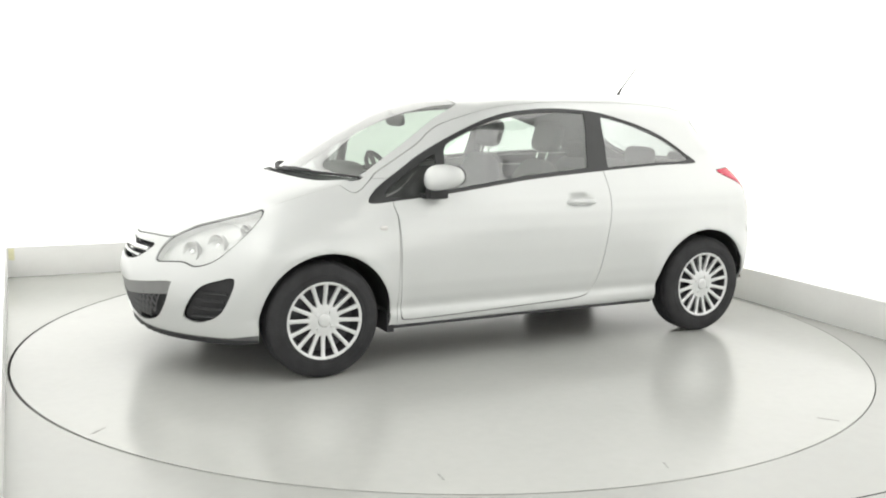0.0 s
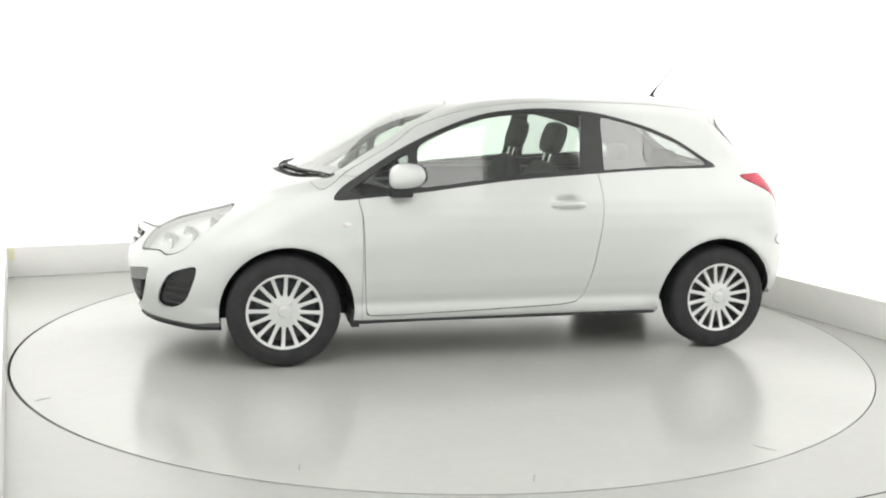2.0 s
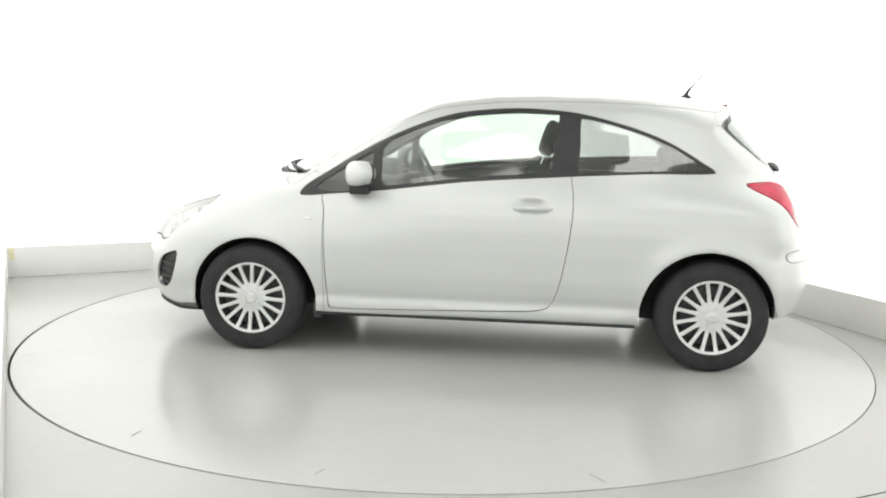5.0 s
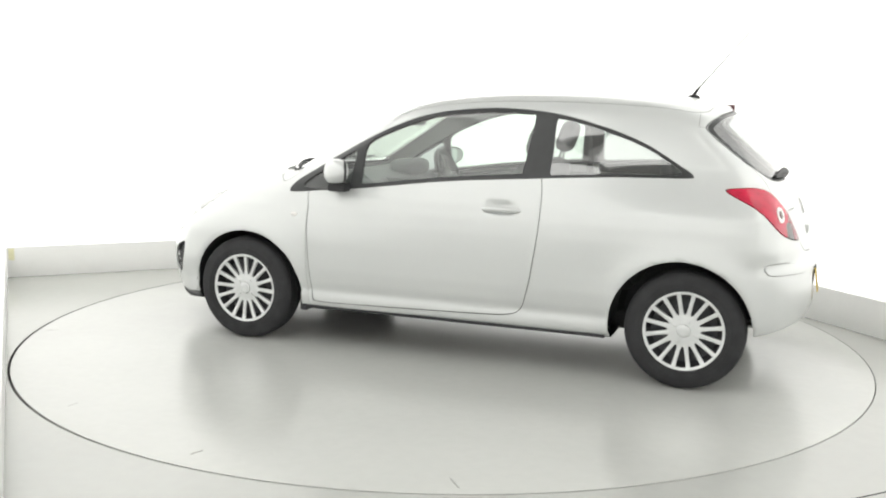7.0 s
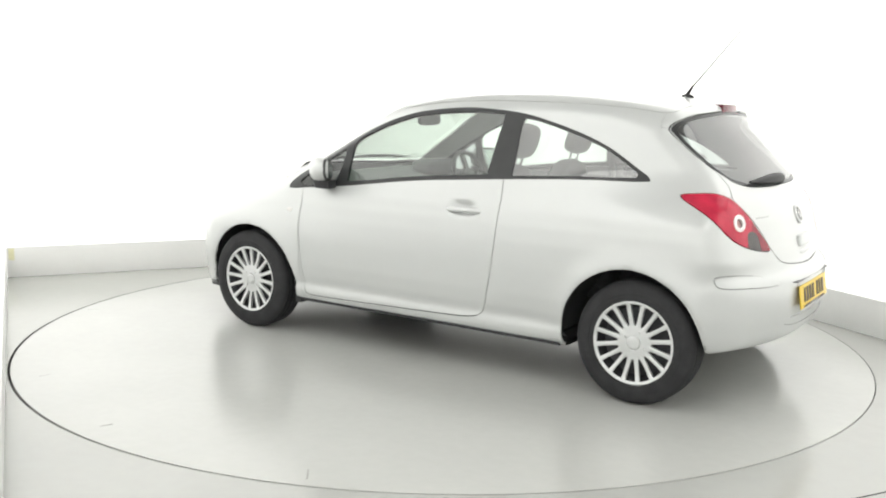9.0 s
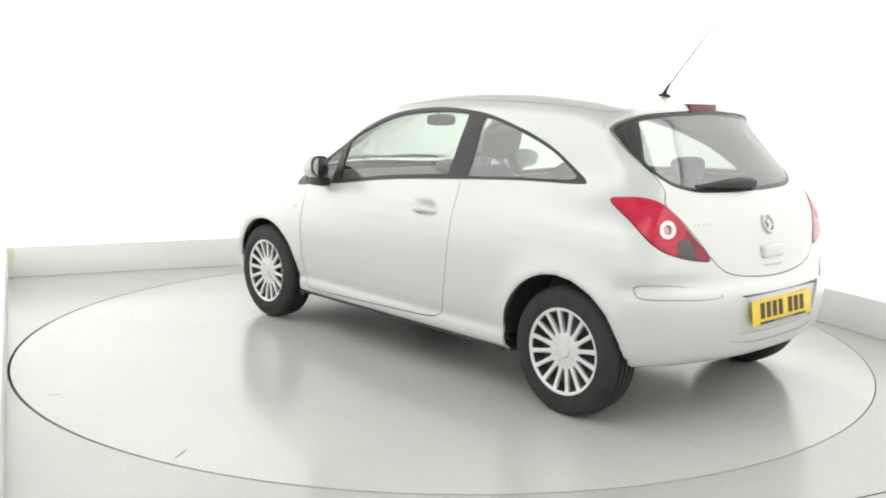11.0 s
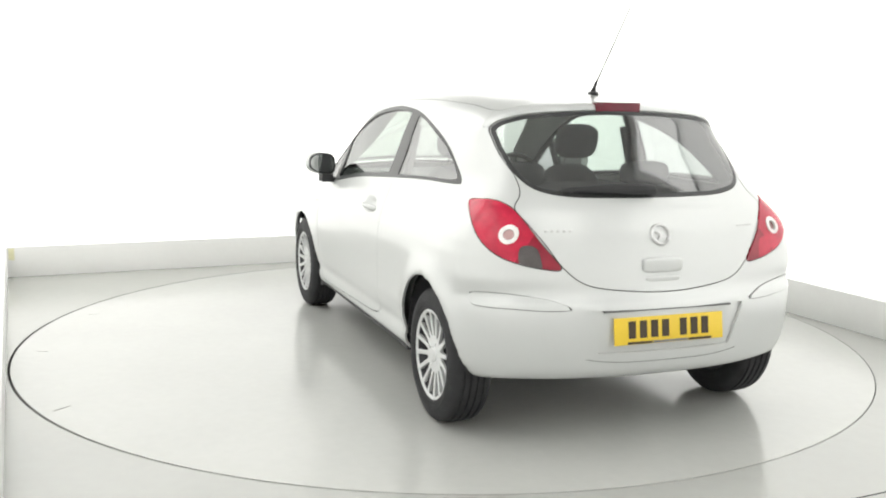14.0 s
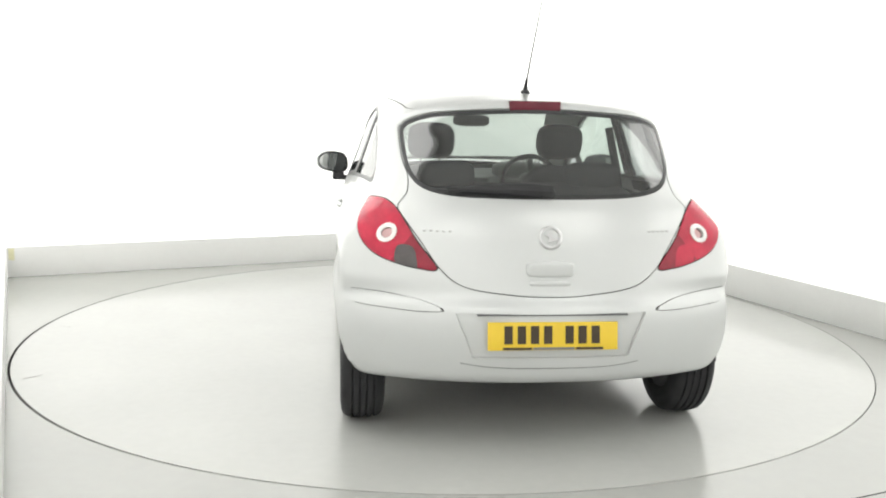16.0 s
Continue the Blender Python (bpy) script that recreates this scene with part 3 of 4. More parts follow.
REAR_WINDOW = [(0, 1.024), (0.2, 1.025), (0.38, 1.032), (0.490, 1.056), (0.545, 1.105), (0.566, 1.17), (0.574, 1.25), (0.566, 1.303), (0.498, 1.340), (0.356, 1.363), (0, 1.378),
               (-0.356, 1.363), (-0.498, 1.340), (-0.566, 1.303), (-0.574, 1.25), (-0.566, 1.17), (-0.545, 1.105), (-0.490, 1.056), (-0.38, 1.032), (-0.2, 1.025)]
FRONT_BUMPER = [(1.585, 0.0), (1.578, 0.42), (1.60, 0.53), (1.65, 0.62), (1.72, 0.69), (1.82, 0.71), (2.3, 0.71), (2.3, 0.0)]
REAR_BUMPER = [(-1.555, 0.0), (-1.555, 0.40), (-1.575, 0.52), (-1.605, 0.65), (-1.64, 0.77), (-1.68, 0.79), (-2.1, 0.79), (-2.1, 0.0)]
PLATE_WELL = [(-0.385, 0.592), (0.385, 0.592), (0.345, 0.50), (0.315, 0.415), (-0.315, 0.415), (-0.345, 0.50)]


def front(v):
    return 1.35 - v[:, 0]


def rear(v):
    return v[:, 0] + 1.05


def upper(v):
    return 0.62 - v[:, 2]


# lamps and openings first, then the panels round them
tail_lamp, shell = cut(shell, outline(TAIL_LAMP, "rear_left", rear))
head_lamp, shell = cut(shell, outline(HEAD_LAMP, "front_left", front), 0.0036)
fog_lamp, shell = cut(shell, outline(FOG_LAMP, "front_left", front), 0.001)
low_grille, shell = cut(shell, outline(LOW_GRILLE, "rear", front), 0.001)
top_grille, shell = cut(shell, outline(TOP_GRILLE, "rear", front), 0.001)
screen, shell = cut(shell, outline(SCREEN, "top", lambda v: 0.93 - v[:, 2]), 0.002)
bonnet, shell = cut(shell, outline(BONNET, "top", upper), lambda v: 0.0006 + 0.0028 * smooth(1.72, 1.86, v[:, 0]))
cowl, shell = cut(shell, outline(COWL, "top", lambda v: 0.9 - v[:, 2]), 0.001)
glazing, shell = cut(shell, outline(SIDE_GLAZING, "side", lambda v: 0.3 - v[:, 1]), 0.001)
tailgate, shell = cut(shell, outline(TAILGATE, "rear", rear))
rear_window, tailgate = cut(tailgate, outline(REAR_WINDOW, "rear", rear), 0.0015)
door, shell = cut(shell, outline(DOOR, "side", lambda v: 0.3 - v[:, 1]), lambda v: 0.0020 + 0.0012 * (v[:, 2] < 0.30))
front_bumper, shell = plain_cut(shell, outline(FRONT_BUMPER, "side", None, 0))
rear_bumper, shell = plain_cut(shell, outline(REAR_BUMPER, "side", None, 0))
roof, shell = cut(shell, outline(ROOF, "side", lambda v: 0.9 - v[:, 2]), 0.0014)
fender, shell = cut(shell, lambda v: np.maximum(0.845 - v[:, 0], v[:, 2] - 1.0), 0.0012)
well, rear_bumper = plain_cut(rear_bumper, outline(PLATE_WELL, "rear", rear, 0))
STRIP = [(-0.585, 0.650), (-0.64, 0.658), (-0.76, 0.652), (-0.90, 0.630), (-0.985, 0.600), (-0.90, 0.592), (-0.76, 0.598), (-0.62, 0.604), (-0.59, 0.62)]
# The cut's dark outline draws the shade line along the strip's lower edge.
strip, rear_bumper = cut(rear_bumper, outline(STRIP, "rear_left", rear), 0.0014)
lip, front_bumper = plain_cut(front_bumper, lambda v: v[:, 2] - 0.230 - 0.018 * smooth(1.75, 1.60, v[:, 0]))
spoiler, shell = cut(shell, lambda v: np.maximum(v[:, 0] + 1.25, 1.30 - v[:, 2]), 0.0008)

skin("body_shell", shell, PAINT, car)
skin("roof", roof, PAINT, car)
skin("bonnet", bonnet, PAINT, car)
skin("roof_spoiler", spoiler, PAINT, car)
pair("front_wing", fender, PAINT, car)
tailgate_ob = skin("tailgate", tailgate, PAINT, car)
front_bumper_ob = skin("front_bumper", front_bumper, PAINT, car)
rear_bumper_ob = skin("rear_bumper", rear_bumper, PAINT, car)
doors = pair("door", door, PAINT, car)
skin("windscreen", screen, SCREEN_GLASS, car, "clear pale green windscreen", 0.004)
rear_window, frit = plain_cut(rear_window, lambda v: outline(REAR_WINDOW, "rear", rear)(v) + 0.016)
skin("window_border", frit, BLACK_TRIM, tailgate_ob, "black printed border of the rear window", 0.004)
skin("rear_window", rear_window, REAR_GLASS, tailgate_ob, "grey-tinted rear window", 0.004)
skin("cowl", moved(cowl, -0.012), BLACK_PLASTIC, car, "black plastic cowl below the windscreen", 0.01)
skin("underbody", joined(under), BLACK_PLASTIC, car, "dark underbody", 0)
skin("front_lip", lip, GREY_PLASTIC, front_bumper_ob, "dark grey plastic lower lip")

# side glazing: black surround with the panes set in it
door_pane, glazing = plain_cut(glazing, outline(DOOR_GLASS, "side"))
side_pane, glazing = plain_cut(glazing, outline(REAR_SIDE_GLASS, "side"))
corner_pane, glazing = plain_cut(glazing, outline(CORNER_GLASS, "side"))
pair("window_surround", glazing, BLACK_TRIM, car, "black window surround and pillar", 0.02)
pair("door_window", moved(door_pane, -0.006), GLASS, car, "clear pale green door window", 0)
pair("rear_side_window", moved(side_pane, -0.004), SIDE_GLASS, car, "grey-tinted fixed rear side window", 0)
pair("corner_window", moved(corner_pane, -0.005), CORNER_PANE, car, "smoked corner pane ahead of the mirror", 0)

skin("shut_and_shade_line", joined(*seams), SEAM, car, "dark gaps between panels and drawn shade lines round the bumper strips", 0)["kind"] = "stuff"

# plate well, sunk into the bumper
well_in = moved(well, 0, (0.013, 0, 0))
skin("plate_recess", well_in, PAINT, rear_bumper_ob, "", 0)
v, n, t = well
e = np.concatenate([t[:, [0, 1]], t[:, [1, 2]], t[:, [2, 0]]])
_, first, count = np.unique(np.sort(e, 1), axis=0, return_index=True, return_counts=True)
b = e[first[count == 1]]
b = b[~((v[b[:, 0], 1] < 1e-5) & (v[b[:, 1], 1] < 1e-5))]
bm = bmesh.new()
for side in (1, -1):
    for i, j in b:
        p, q = Vector(v[i] * (1, side, 1)), Vector(v[j] * (1, side, 1))
        bm.faces.new([bm.verts.new(k) for k in (p, q, q + Vector((0.013, 0, 0)), p + Vector((0.013, 0, 0)))])
part("recess_edge", bm, PAINT, rear_bumper_ob)

# ---- inside lining ----
for pts, view, guard in ((SCREEN, "top", lambda v: 0.93 - v[:, 2]), (SIDE_GLAZING, "side", lambda v: 0.3 - v[:, 1]), (REAR_WINDOW, "rear", rear)):
    _, lining = plain_cut(lining, outline(pts, view, guard))
lining, _ = plain_cut(lining, lambda v: v[:, 0] - 1.12)
low_lining, top_lining = plain_cut(lining, lambda v: v[:, 2] - 0.97)
pillar_lining, top_lining = plain_cut(top_lining, lambda v: np.maximum(v[:, 0] + 0.50, v[:, 2] - 1.37))
skin("pillar_trim", moved(pillar_lining, -0.03), PILLAR_TRIM, car, "dark grey rear pillar trim", 0)
skin("headlining", moved(top_lining, -0.03), LINING, car, "pale grey headlining", 0)
skin("interior_trim", moved(low_lining, -0.045), DASH, car, "dark grey interior trim", 0)


# ---------------------------------------------------------------- helpers on the body surface
def surface_x(y, z, ahead):
    """Where the body's front (or rear) lies at (y, z)."""
    xs = np.linspace(2.3, 1.3, 800) if ahead else np.linspace(-2.1, -1.0, 800)
    f = body_field(xs, np.full_like(xs, y), np.full_like(xs, z))
    return float(xs[np.argmax(f < 0)])


def surface_y(x, z):
    ys = np.linspace(1.0, 0.2, 600)
    f = body_field(np.full_like(ys, x), ys, np.full_like(ys, z))
    return float(ys[np.argmax(f < 0)])


def surface_z(x, y):
    zs = np.linspace(1.6, 0.5, 900)
    f = body_field(np.full_like(zs, x), np.full_like(zs, y), zs)
    return float(zs[np.argmax(f < 0)])


# ---------------------------------------------------------------- tail lamps
TAIL_C = (-0.7205, 0.886)
ring_lens, red_lens = plain_cut(tail_lamp, lambda v: np.hypot((v[:, 0] + v[:, 1]) * 0.7071 - TAIL_C[0], v[:, 2] - TAIL_C[1]) - 0.037)
core_lens, ring_lens = plain_cut(ring_lens, lambda v: np.hypot((v[:, 0] + v[:, 1]) * 0.7071 - TAIL_C[0], v[:, 2] - TAIL_C[1]) - 0.021)
smoke_lens, red_lens = plain_cut(red_lens, outline([(-0.768, 0.835), (-0.795, 0.845), (-0.826, 0.835), (-0.845, 0.80), (-0.858, 0.74), (-0.83, 0.740), (-0.785, 0.760), (-0.768, 0.79)], "rear_left"))
deep_lens, red_lens = plain_cut(red_lens, lambda v: (v[:, 0] + v[:, 1]) * 0.7071 + 0.800 + 0.55 * (v[:, 2] - 0.86))
for side, flip in (("left", False), ("right", True)):
    turn_over = mirrored if flip else (lambda mesh: mesh)
    lamp_ob = skin("tail_light", turn_over(with_rim(moved(red_lens, 0.003), 0.02, False)), RED_LENS, car, "red tail light lens", 0, False)
    skin("reverse_lens", turn_over(with_rim(moved(ring_lens, 0.006), 0.01, False)), WHITE_LENS, lamp_ob, "pale ring lens", 0, False)
    skin("bulb", turn_over(moved(core_lens, -0.006)), BULB, lamp_ob, "silvery bulb bowl", 0, False)
    skin("deep_red_lens", turn_over(with_rim(moved(deep_lens, 0.003), 0.02, False)), DEEP_LENS, lamp_ob, "dark red inner corner lens", 0, False)
    skin("lower_lens", turn_over(with_rim(moved(smoke_lens, 0.0025), 0.01, False)), RED_LENS if flip else SMOKE_LENS, lamp_ob, "red lower lens" if flip else "smoked grey lens", 0, False)

# ---------------------------------------------------------------- headlamps
for flip in (False, True):
    turn_over = mirrored if flip else (lambda mesh: mesh)
    s = -1 if flip else 1
    lamp_ob = skin("headlight", turn_over(with_rim(head_lamp, 0.01, False)), LENS_GLASS, car, "clear headlight with silvery reflector", 0, False)
    skin("reflector", turn_over(with_rim(moved(head_lamp, -0.035), -0.030, False)), HEAD_BOWL, lamp_ob, "", 0, False)
    for (x, y, z, r) in ((1.868, 0.490, 0.635, 0.050), (1.762, 0.575, 0.668, 0.056), (1.635, 0.640, 0.752, 0.026)):
        bm = bmesh.new()
        way = Vector((1, 0.5 * s, 0.12))
        m = Matrix.Translation((x - 0.035, y * s, z)) @ way.to_track_quat("Y", "Z").to_matrix().to_4x4()
        lathe(bm, [(0.012, -0.03), (r * 0.7, -0.02), (r, 0.012), (r * 1.10, 0.015), (r * 1.14, 0.008), (r * 1.14, -0.01)], 28, m)
        part("lamp_bowl", bm, HEAD_BOWL, lamp_ob)
        bm = bmesh.new()
        blob(bm, (0, -0.005, 0), (r * 0.38, 0.016, r * 0.38), 1.0, m, 8)
        part("bulb", bm, CHROME, lamp_ob)

# ---------------------------------------------------------------- front openings
for flip in (False, True):
    turn_over = mirrored if flip else (lambda mesh: mesh)
    s = -1 if flip else 1
    well_ob = skin("fog_light_recess", turn_over(moved(fog_lamp, -0.022)), BLACK_PLASTIC, front_bumper_ob, "black plastic fog light recess", 0, False)
    for z in (0.335, 0.375, 0.415, 0.455):
        y0, y1 = 0.57 + (z - 0.315) * 0.40, 0.70 + (z - 0.335) * 0.25
        bm = bmesh.new()
        tube(bm, [(surface_x(y, z, True) - 0.02, y * s, z) for y in np.linspace(y0, y1, 6)], 0.008, 6)
        part("recess_slat", bm, BLACK_PLASTIC, front_bumper_ob)

upper_panel, mesh_panel = plain_cut(low_grille, lambda v: 0.362 + 0.14 * v[:, 1] - v[:, 2])
skin("grille_panel", moved(upper_panel, -0.010), PANEL_GREY, front_bumper_ob, "dark grey plastic grille panel", 0.02)
skin("grille_backing", moved(mesh_panel, -0.04), BLACK_PLASTIC, front_bumper_ob, "black grille backing", 0)
for row, (z0, z1) in enumerate(((0.252, 0.286), (0.286, 0.320), (0.320, 0.354), (0.354, 0.388), (0.388, 0.422))):
    for k in range(-12, 13):
        for lean in (-0.02, 0.02):
            y = (k + 0.5 * (row % 2)) * 0.04
            if abs(y) < np.interp(z0, [0.245, 0.29, 0.372, 0.44], [0.12, 0.33, 0.42, 0.46]) and z0 < 0.350 + 0.14 * abs(y):
                bm = bmesh.new()
                tube(bm, [(surface_x(abs(yy), z, True) - 0.014, yy, z) for yy, z in ((y, z0), (y + lean, z1))], 0.0045, 5)
                part("grille_strut", bm, GREY_PLASTIC, front_bumper_ob)
skin("upper_grille", moved(top_grille, -0.035), BLACK_PLASTIC, car, "black upper grille", 0)
for z, half, r in ((0.588, 0.19, 0.008), (0.624, 0.25, 0.014)):
    bm = bmesh.new()
    tube(bm, [(surface_x(abs(y), z, True) - 0.006, y, z) for y in np.linspace(-half, half, 25)], r, 10)
    part("grille_bar", bm, CHROME if r > 0.01 else PAINT, car, "chrome grille bar" if r > 0.01 else "")
bm = bmesh.new()
fx = surface_x(0.0, 0.626, True)
lathe(bm, [(0.0, 0.022), (0.03, 0.021), (0.047, 0.014), (0.052, 0.0)], 32, Matrix.Translation((fx - 0.020, 0, 0.626)) @ pose(0, 0, 0, 0, 0, -90))
part("front_badge", bm, CHROME, car, "round chrome badge")

# ---------------------------------------------------------------- wheels
def make_wheel():
    rim = bmesh.new()
    lathe(rim, [(0.0, 0.035), (0.06, 0.035), (0.10, 0.02), (0.165, 0.03), (0.178, 0.06), (0.182, 0.078), (0.187, 0.078), (0.187, -0.08), (0.16, -0.08), (0.05, -0.02), (0.0, -0.02)], 48)
    wheel = part("wheel", rim, STEEL, car, "dark steel wheel with silver sixteen-spoke cover")
    bm = bmesh.new()
    prof = [(0.183, 0.070), (0.192, 0.083), (0.205, 0.088), (0.2065, 0.0905), (0.222, 0.0915), (0.223, 0.0935), (0.240, 0.0945), (0.2415, 0.0930), (0.262, 0.091), (0.278, 0.085), (0.288, 0.077), (0.2945, 0.068)]
    tread = [(0.2975, 0.055), (0.2980, 0.050), (0.2900, 0.0485), (0.2900, 0.0415), (0.2990, 0.040), (0.2998, 0.020), (0.2915, 0.0185), (0.2915, 0.0115), (0.2998, 0.010)]
    left = prof + tread
    full = left + [(r, -h) for r, h in left[::-1]]
    lathe(bm, full, 96)
    part("tyre", bm, RUBBER, wheel, "black rubber tyre with grooved tread")
    bm = bmesh.new()
    rows = [(0.012, 0.0825, 0.2), (0.024, 0.0815, 0.2), (0.031, 0.0785, 0.2), (0.034, 0.0735, 0.2), (0.055, 0.0740, 0.17), (0.072, 0.0725, 0.155), (0.083, 0.0710, 0.0115 / 0.083),
            (0.11, 0.0735, 0.0098 / 0.11), (0.15, 0.0785, 0.0094 / 0.15), (0.186, 0.0825, 0.0112 / 0.186), (0.190, 0.0850, 0.0114 / 0.190), (0.197, 0.0868, 0.06), (0.203, 0.0855, 0.06), (0.2075, 0.0810, 0.06), (0.2085, 0.0740, 0.06)]
    grid = []
    for r, h, a in rows:
        line = []
        for k in range(16):
            mid, step = 2 * math.pi * k / 16 + 0.05, 2 * math.pi / 16
            for da, dh in ((-a, -0.0012), (-a * 0.55, 0.001), (a * 0.55, 0.001), (a, -0.0012), (a + (step - 2 * a) / 3, -0.0012), (a + (step - 2 * a) * 2 / 3, -0.0012)):
                dh = dh if 0.08 < r < 0.195 else 0
                line.append(bm.verts.new((r * math.cos(mid + da), h + dh, r * math.sin(mid + da))))
        grid.append(line)
    for i in range(len(rows) - 1):
        for j in range(96):
            if 6 <= i <= 8 and j % 6 >= 3:
                continue
            k = (j + 1) % 96
            bm.faces.new((grid[i][j], grid[i][k], grid[i + 1][k], grid[i + 1][j]))
    bm.faces.new(grid[0])
    rim_edges = [e for e in bm.edges if e.is_boundary]
    back = bmesh.ops.extrude_edge_only(bm, edges=rim_edges)["geom"]
    bmesh.ops.translate(bm, vec=(0, -0.014, 0), verts=[v for v in back if isinstance(v, bmesh.types.BMVert)])
    for k in range(4):
        a = math.radians(90 * k + 40)
        lathe(bm, [(0.0, 0.078), (0.007, 0.0775), (0.009, 0.072)], 12, Matrix.Translation((0.053 * math.cos(a), 0, 0.053 * math.sin(a))))
    part("wheel_cover", bm, COVER, wheel, "silver plastic wheel cover with sixteen spokes")
    bm = bmesh.new()
    tube(bm, [(0.13, 0.045, -0.10), (0.128, 0.072, -0.10)], [0.005, 0.0035], 8)
    part("valve", bm, BLACK_PLASTIC, wheel)
    bm = bmesh.new()
    lathe(bm, [(0.05, -0.012), (0.125, -0.012), (0.125, 0.004), (0.05, 0.004)], 40)
    part("brake_disc", bm, STEEL, wheel, "grey steel brake")
    return wheel


wheel = make_wheel()
wheel.matrix_basis = pose(AXLE, TRACK, WHEEL_R)
copy_thing(wheel, pose(-AXLE, TRACK - 0.006, WHEEL_R, 0, 13, 0))
copy_thing(wheel, pose(AXLE, -TRACK, WHEEL_R, 0, 40, 180))
copy_thing(wheel, pose(-AXLE, 0.008 - TRACK, WHEEL_R, 0, 70, 180))

for cx, cz in ((1.238, 0.292), (-1.230, 0.298)):
    for s in (1, -1):
        bm = bmesh.new()
        lathe(bm, [(0.02, 0.44 * s), (0.33, 0.44 * s), (0.362, 0.48 * s), (0.362, 0.79 * s)], 48, Matrix.Translation((cx, 0, cz)), -0.1 if cx > 0 else 0.0, math.pi - 0.05)
        part("wheel_arch_liner", bm, BLACK_PLASTIC, car, "black wheel arch liner")

bm = bmesh.new()
box(bm, -1.0, 1.70, -0.46, 0.46, 0.20, 0.30)
box(bm, -1.55, -1.0, -0.44, 0.44, 0.29, 0.34)
box(bm, -0.84, 0.84, -0.74, 0.74, 0.205, 0.27)
part("floor_pan", bm, BLACK_PLASTIC, car, "dark floor pan", 0.01)
for cx in (AXLE, -AXLE):
    bm = bmesh.new()
    tube(bm, [(cx, -0.70, 0.29), (cx, 0.70, 0.29)], 0.035, 12)
    box(bm, cx - 0.06, cx + 0.06, -0.5, 0.5, 0.24, 0.29)
    part("axle", bm, STEEL, car)
bm = bmesh.new()
tube(bm, [(-1.25, 0.30, 0.30), (-1.50, 0.34, 0.315), (-1.64, 0.35, 0.312), (-1.70, 0.35, 0.304)], 0.020, 12)
part("exhaust_pipe", bm, BLACK_PLASTIC, car, "dark exhaust pipe")

# ---------------------------------------------------------------- sills, handles, small side parts
for s, door_ob in ((1, doors[0]), (-1, doors[1])):
    # grip of the handle over a shallow bowl
    bm = bmesh.new()
    pts = []
    for k in range(13):
        f = k / 12
        x = -0.195 - 0.205 * f
        out = 0.018 * math.sin(math.pi * min(max(f * 1.04, 0), 1)) ** 0.5
        pts.append((x, (0.818 + out - 0.006) * s, 0.850 + 0.004 * math.sin(math.pi * f)))
    tube(bm, pts, [0.008] + [0.0125] * 11 + [0.008], 10)
    for v in bm.verts:
        v.co.z = 0.850 + (v.co.z - 0.850) * 1.1
    handle = part("door_handle", bm, PAINT, door_ob, "body-coloured door handle")
    # side indicator
    bm = bmesh.new()
    yy = surface_y(0.929, 0.753)
    blob(bm, (0.929, yy * s, 0.755), (0.022, 0.007, 0.012), 0.8, None, 10)
    part("side_indicator", bm, WHITE_LENS, car, "small clear side indicator")
    # mirror
    bm = bmesh.new()
    blob(bm, (0, 0, 0), (0.052, 0.106, 0.073), 0.86, None, 18)
    for v in bm.verts:
        if v.co.x < -0.035:
            v.co.x = -0.035 - (v.co.x + 0.035) * 0.1
        v.co.x += 0.022 * (1 - (v.co.y / 0.11) ** 2) * (v.co.x > 0)
        v.co.z *= (0.80 if v.co.z < 0 else 1.0) * (1 - 0.16 * v.co.y / 0.11)
        v.co.z += 0.012 * (v.co.y / 0.11)
        v.co.x -= 0.02 * (v.co.y / 0.11)
    place = Matrix.Translation((0.618, 0.872 * s, 1.008)) @ pose(0, 0, 0, 0, 0, 30 * s) @ Matrix.Diagonal((1, s, 1, 1))
    bmesh.ops.transform(bm, matrix=place, verts=bm.verts[:])
    mirror = part("door_mirror", bm, PAINT, car, "body-coloured door mirror")
    ring = [(0.106 * abs(math.cos(a)) ** 0.75 * math.copysign(1, math.cos(a)), (0.071 if math.sin(a) > 0 else 0.057) * abs(math.sin(a)) ** 0.75 * math.copysign(1, math.sin(a)) * (1 - 0.16 * math.cos(a))) for a in np.linspace(0, 2 * math.pi, 40)[:-1]]
    for scale_by, depth, mat, nm in ((0.99, 0.022, BLACK_TRIM, "mirror_frame"), (0.84, 0.037, MIRROR, "mirror_glass")):
        fm = bmesh.new()
        prism(fm, [(y * scale_by, z * scale_by + 0.012 * y / 0.11) for y, z in ring], depth, depth + (0.014 if scale_by > 0.9 else 0.003))
        bmesh.ops.transform(fm, matrix=place @ Matrix.Translation((-0.002, 0, 0)) @ pose(0, 0, 0, 0, 0, 90), verts=fm.verts[:])
        part(nm, fm, mat, mirror, "dark frame of the mirror" if scale_by > 0.9 else "mirror glass")
    bm = bmesh.new()
    box(bm, 0.615, 0.70, 0.735 * s, 0.80 * s, 0.895, 0.925)
    box(bm, 0.585, 0.69, 0.785 * s, 0.86 * s, 0.90, 0.95)
    part("mirror_foot", bm, BLACK_PLASTIC, mirror, "black plastic mirror foot", 0.012)
    # black sill edge below the doors
    bm = bmesh.new()
    tube(bm, [(x, (surface_y(x, 0.245) - 0.012) * s, 0.226) for x in np.linspace(-0.86, 0.88, 12)], 0.010, 8)
    part("sill_edge", bm, BLACK_PLASTIC, car, "black edge below the sill")
    # rear wheel arch mudguard edge
    bm = bmesh.new()
    box(bm, 0.86, 0.90, 0.60 * s, 0.79 * s, 0.20, 0.30)
    part("mud_flap", bm, BLACK_PLASTIC, car)

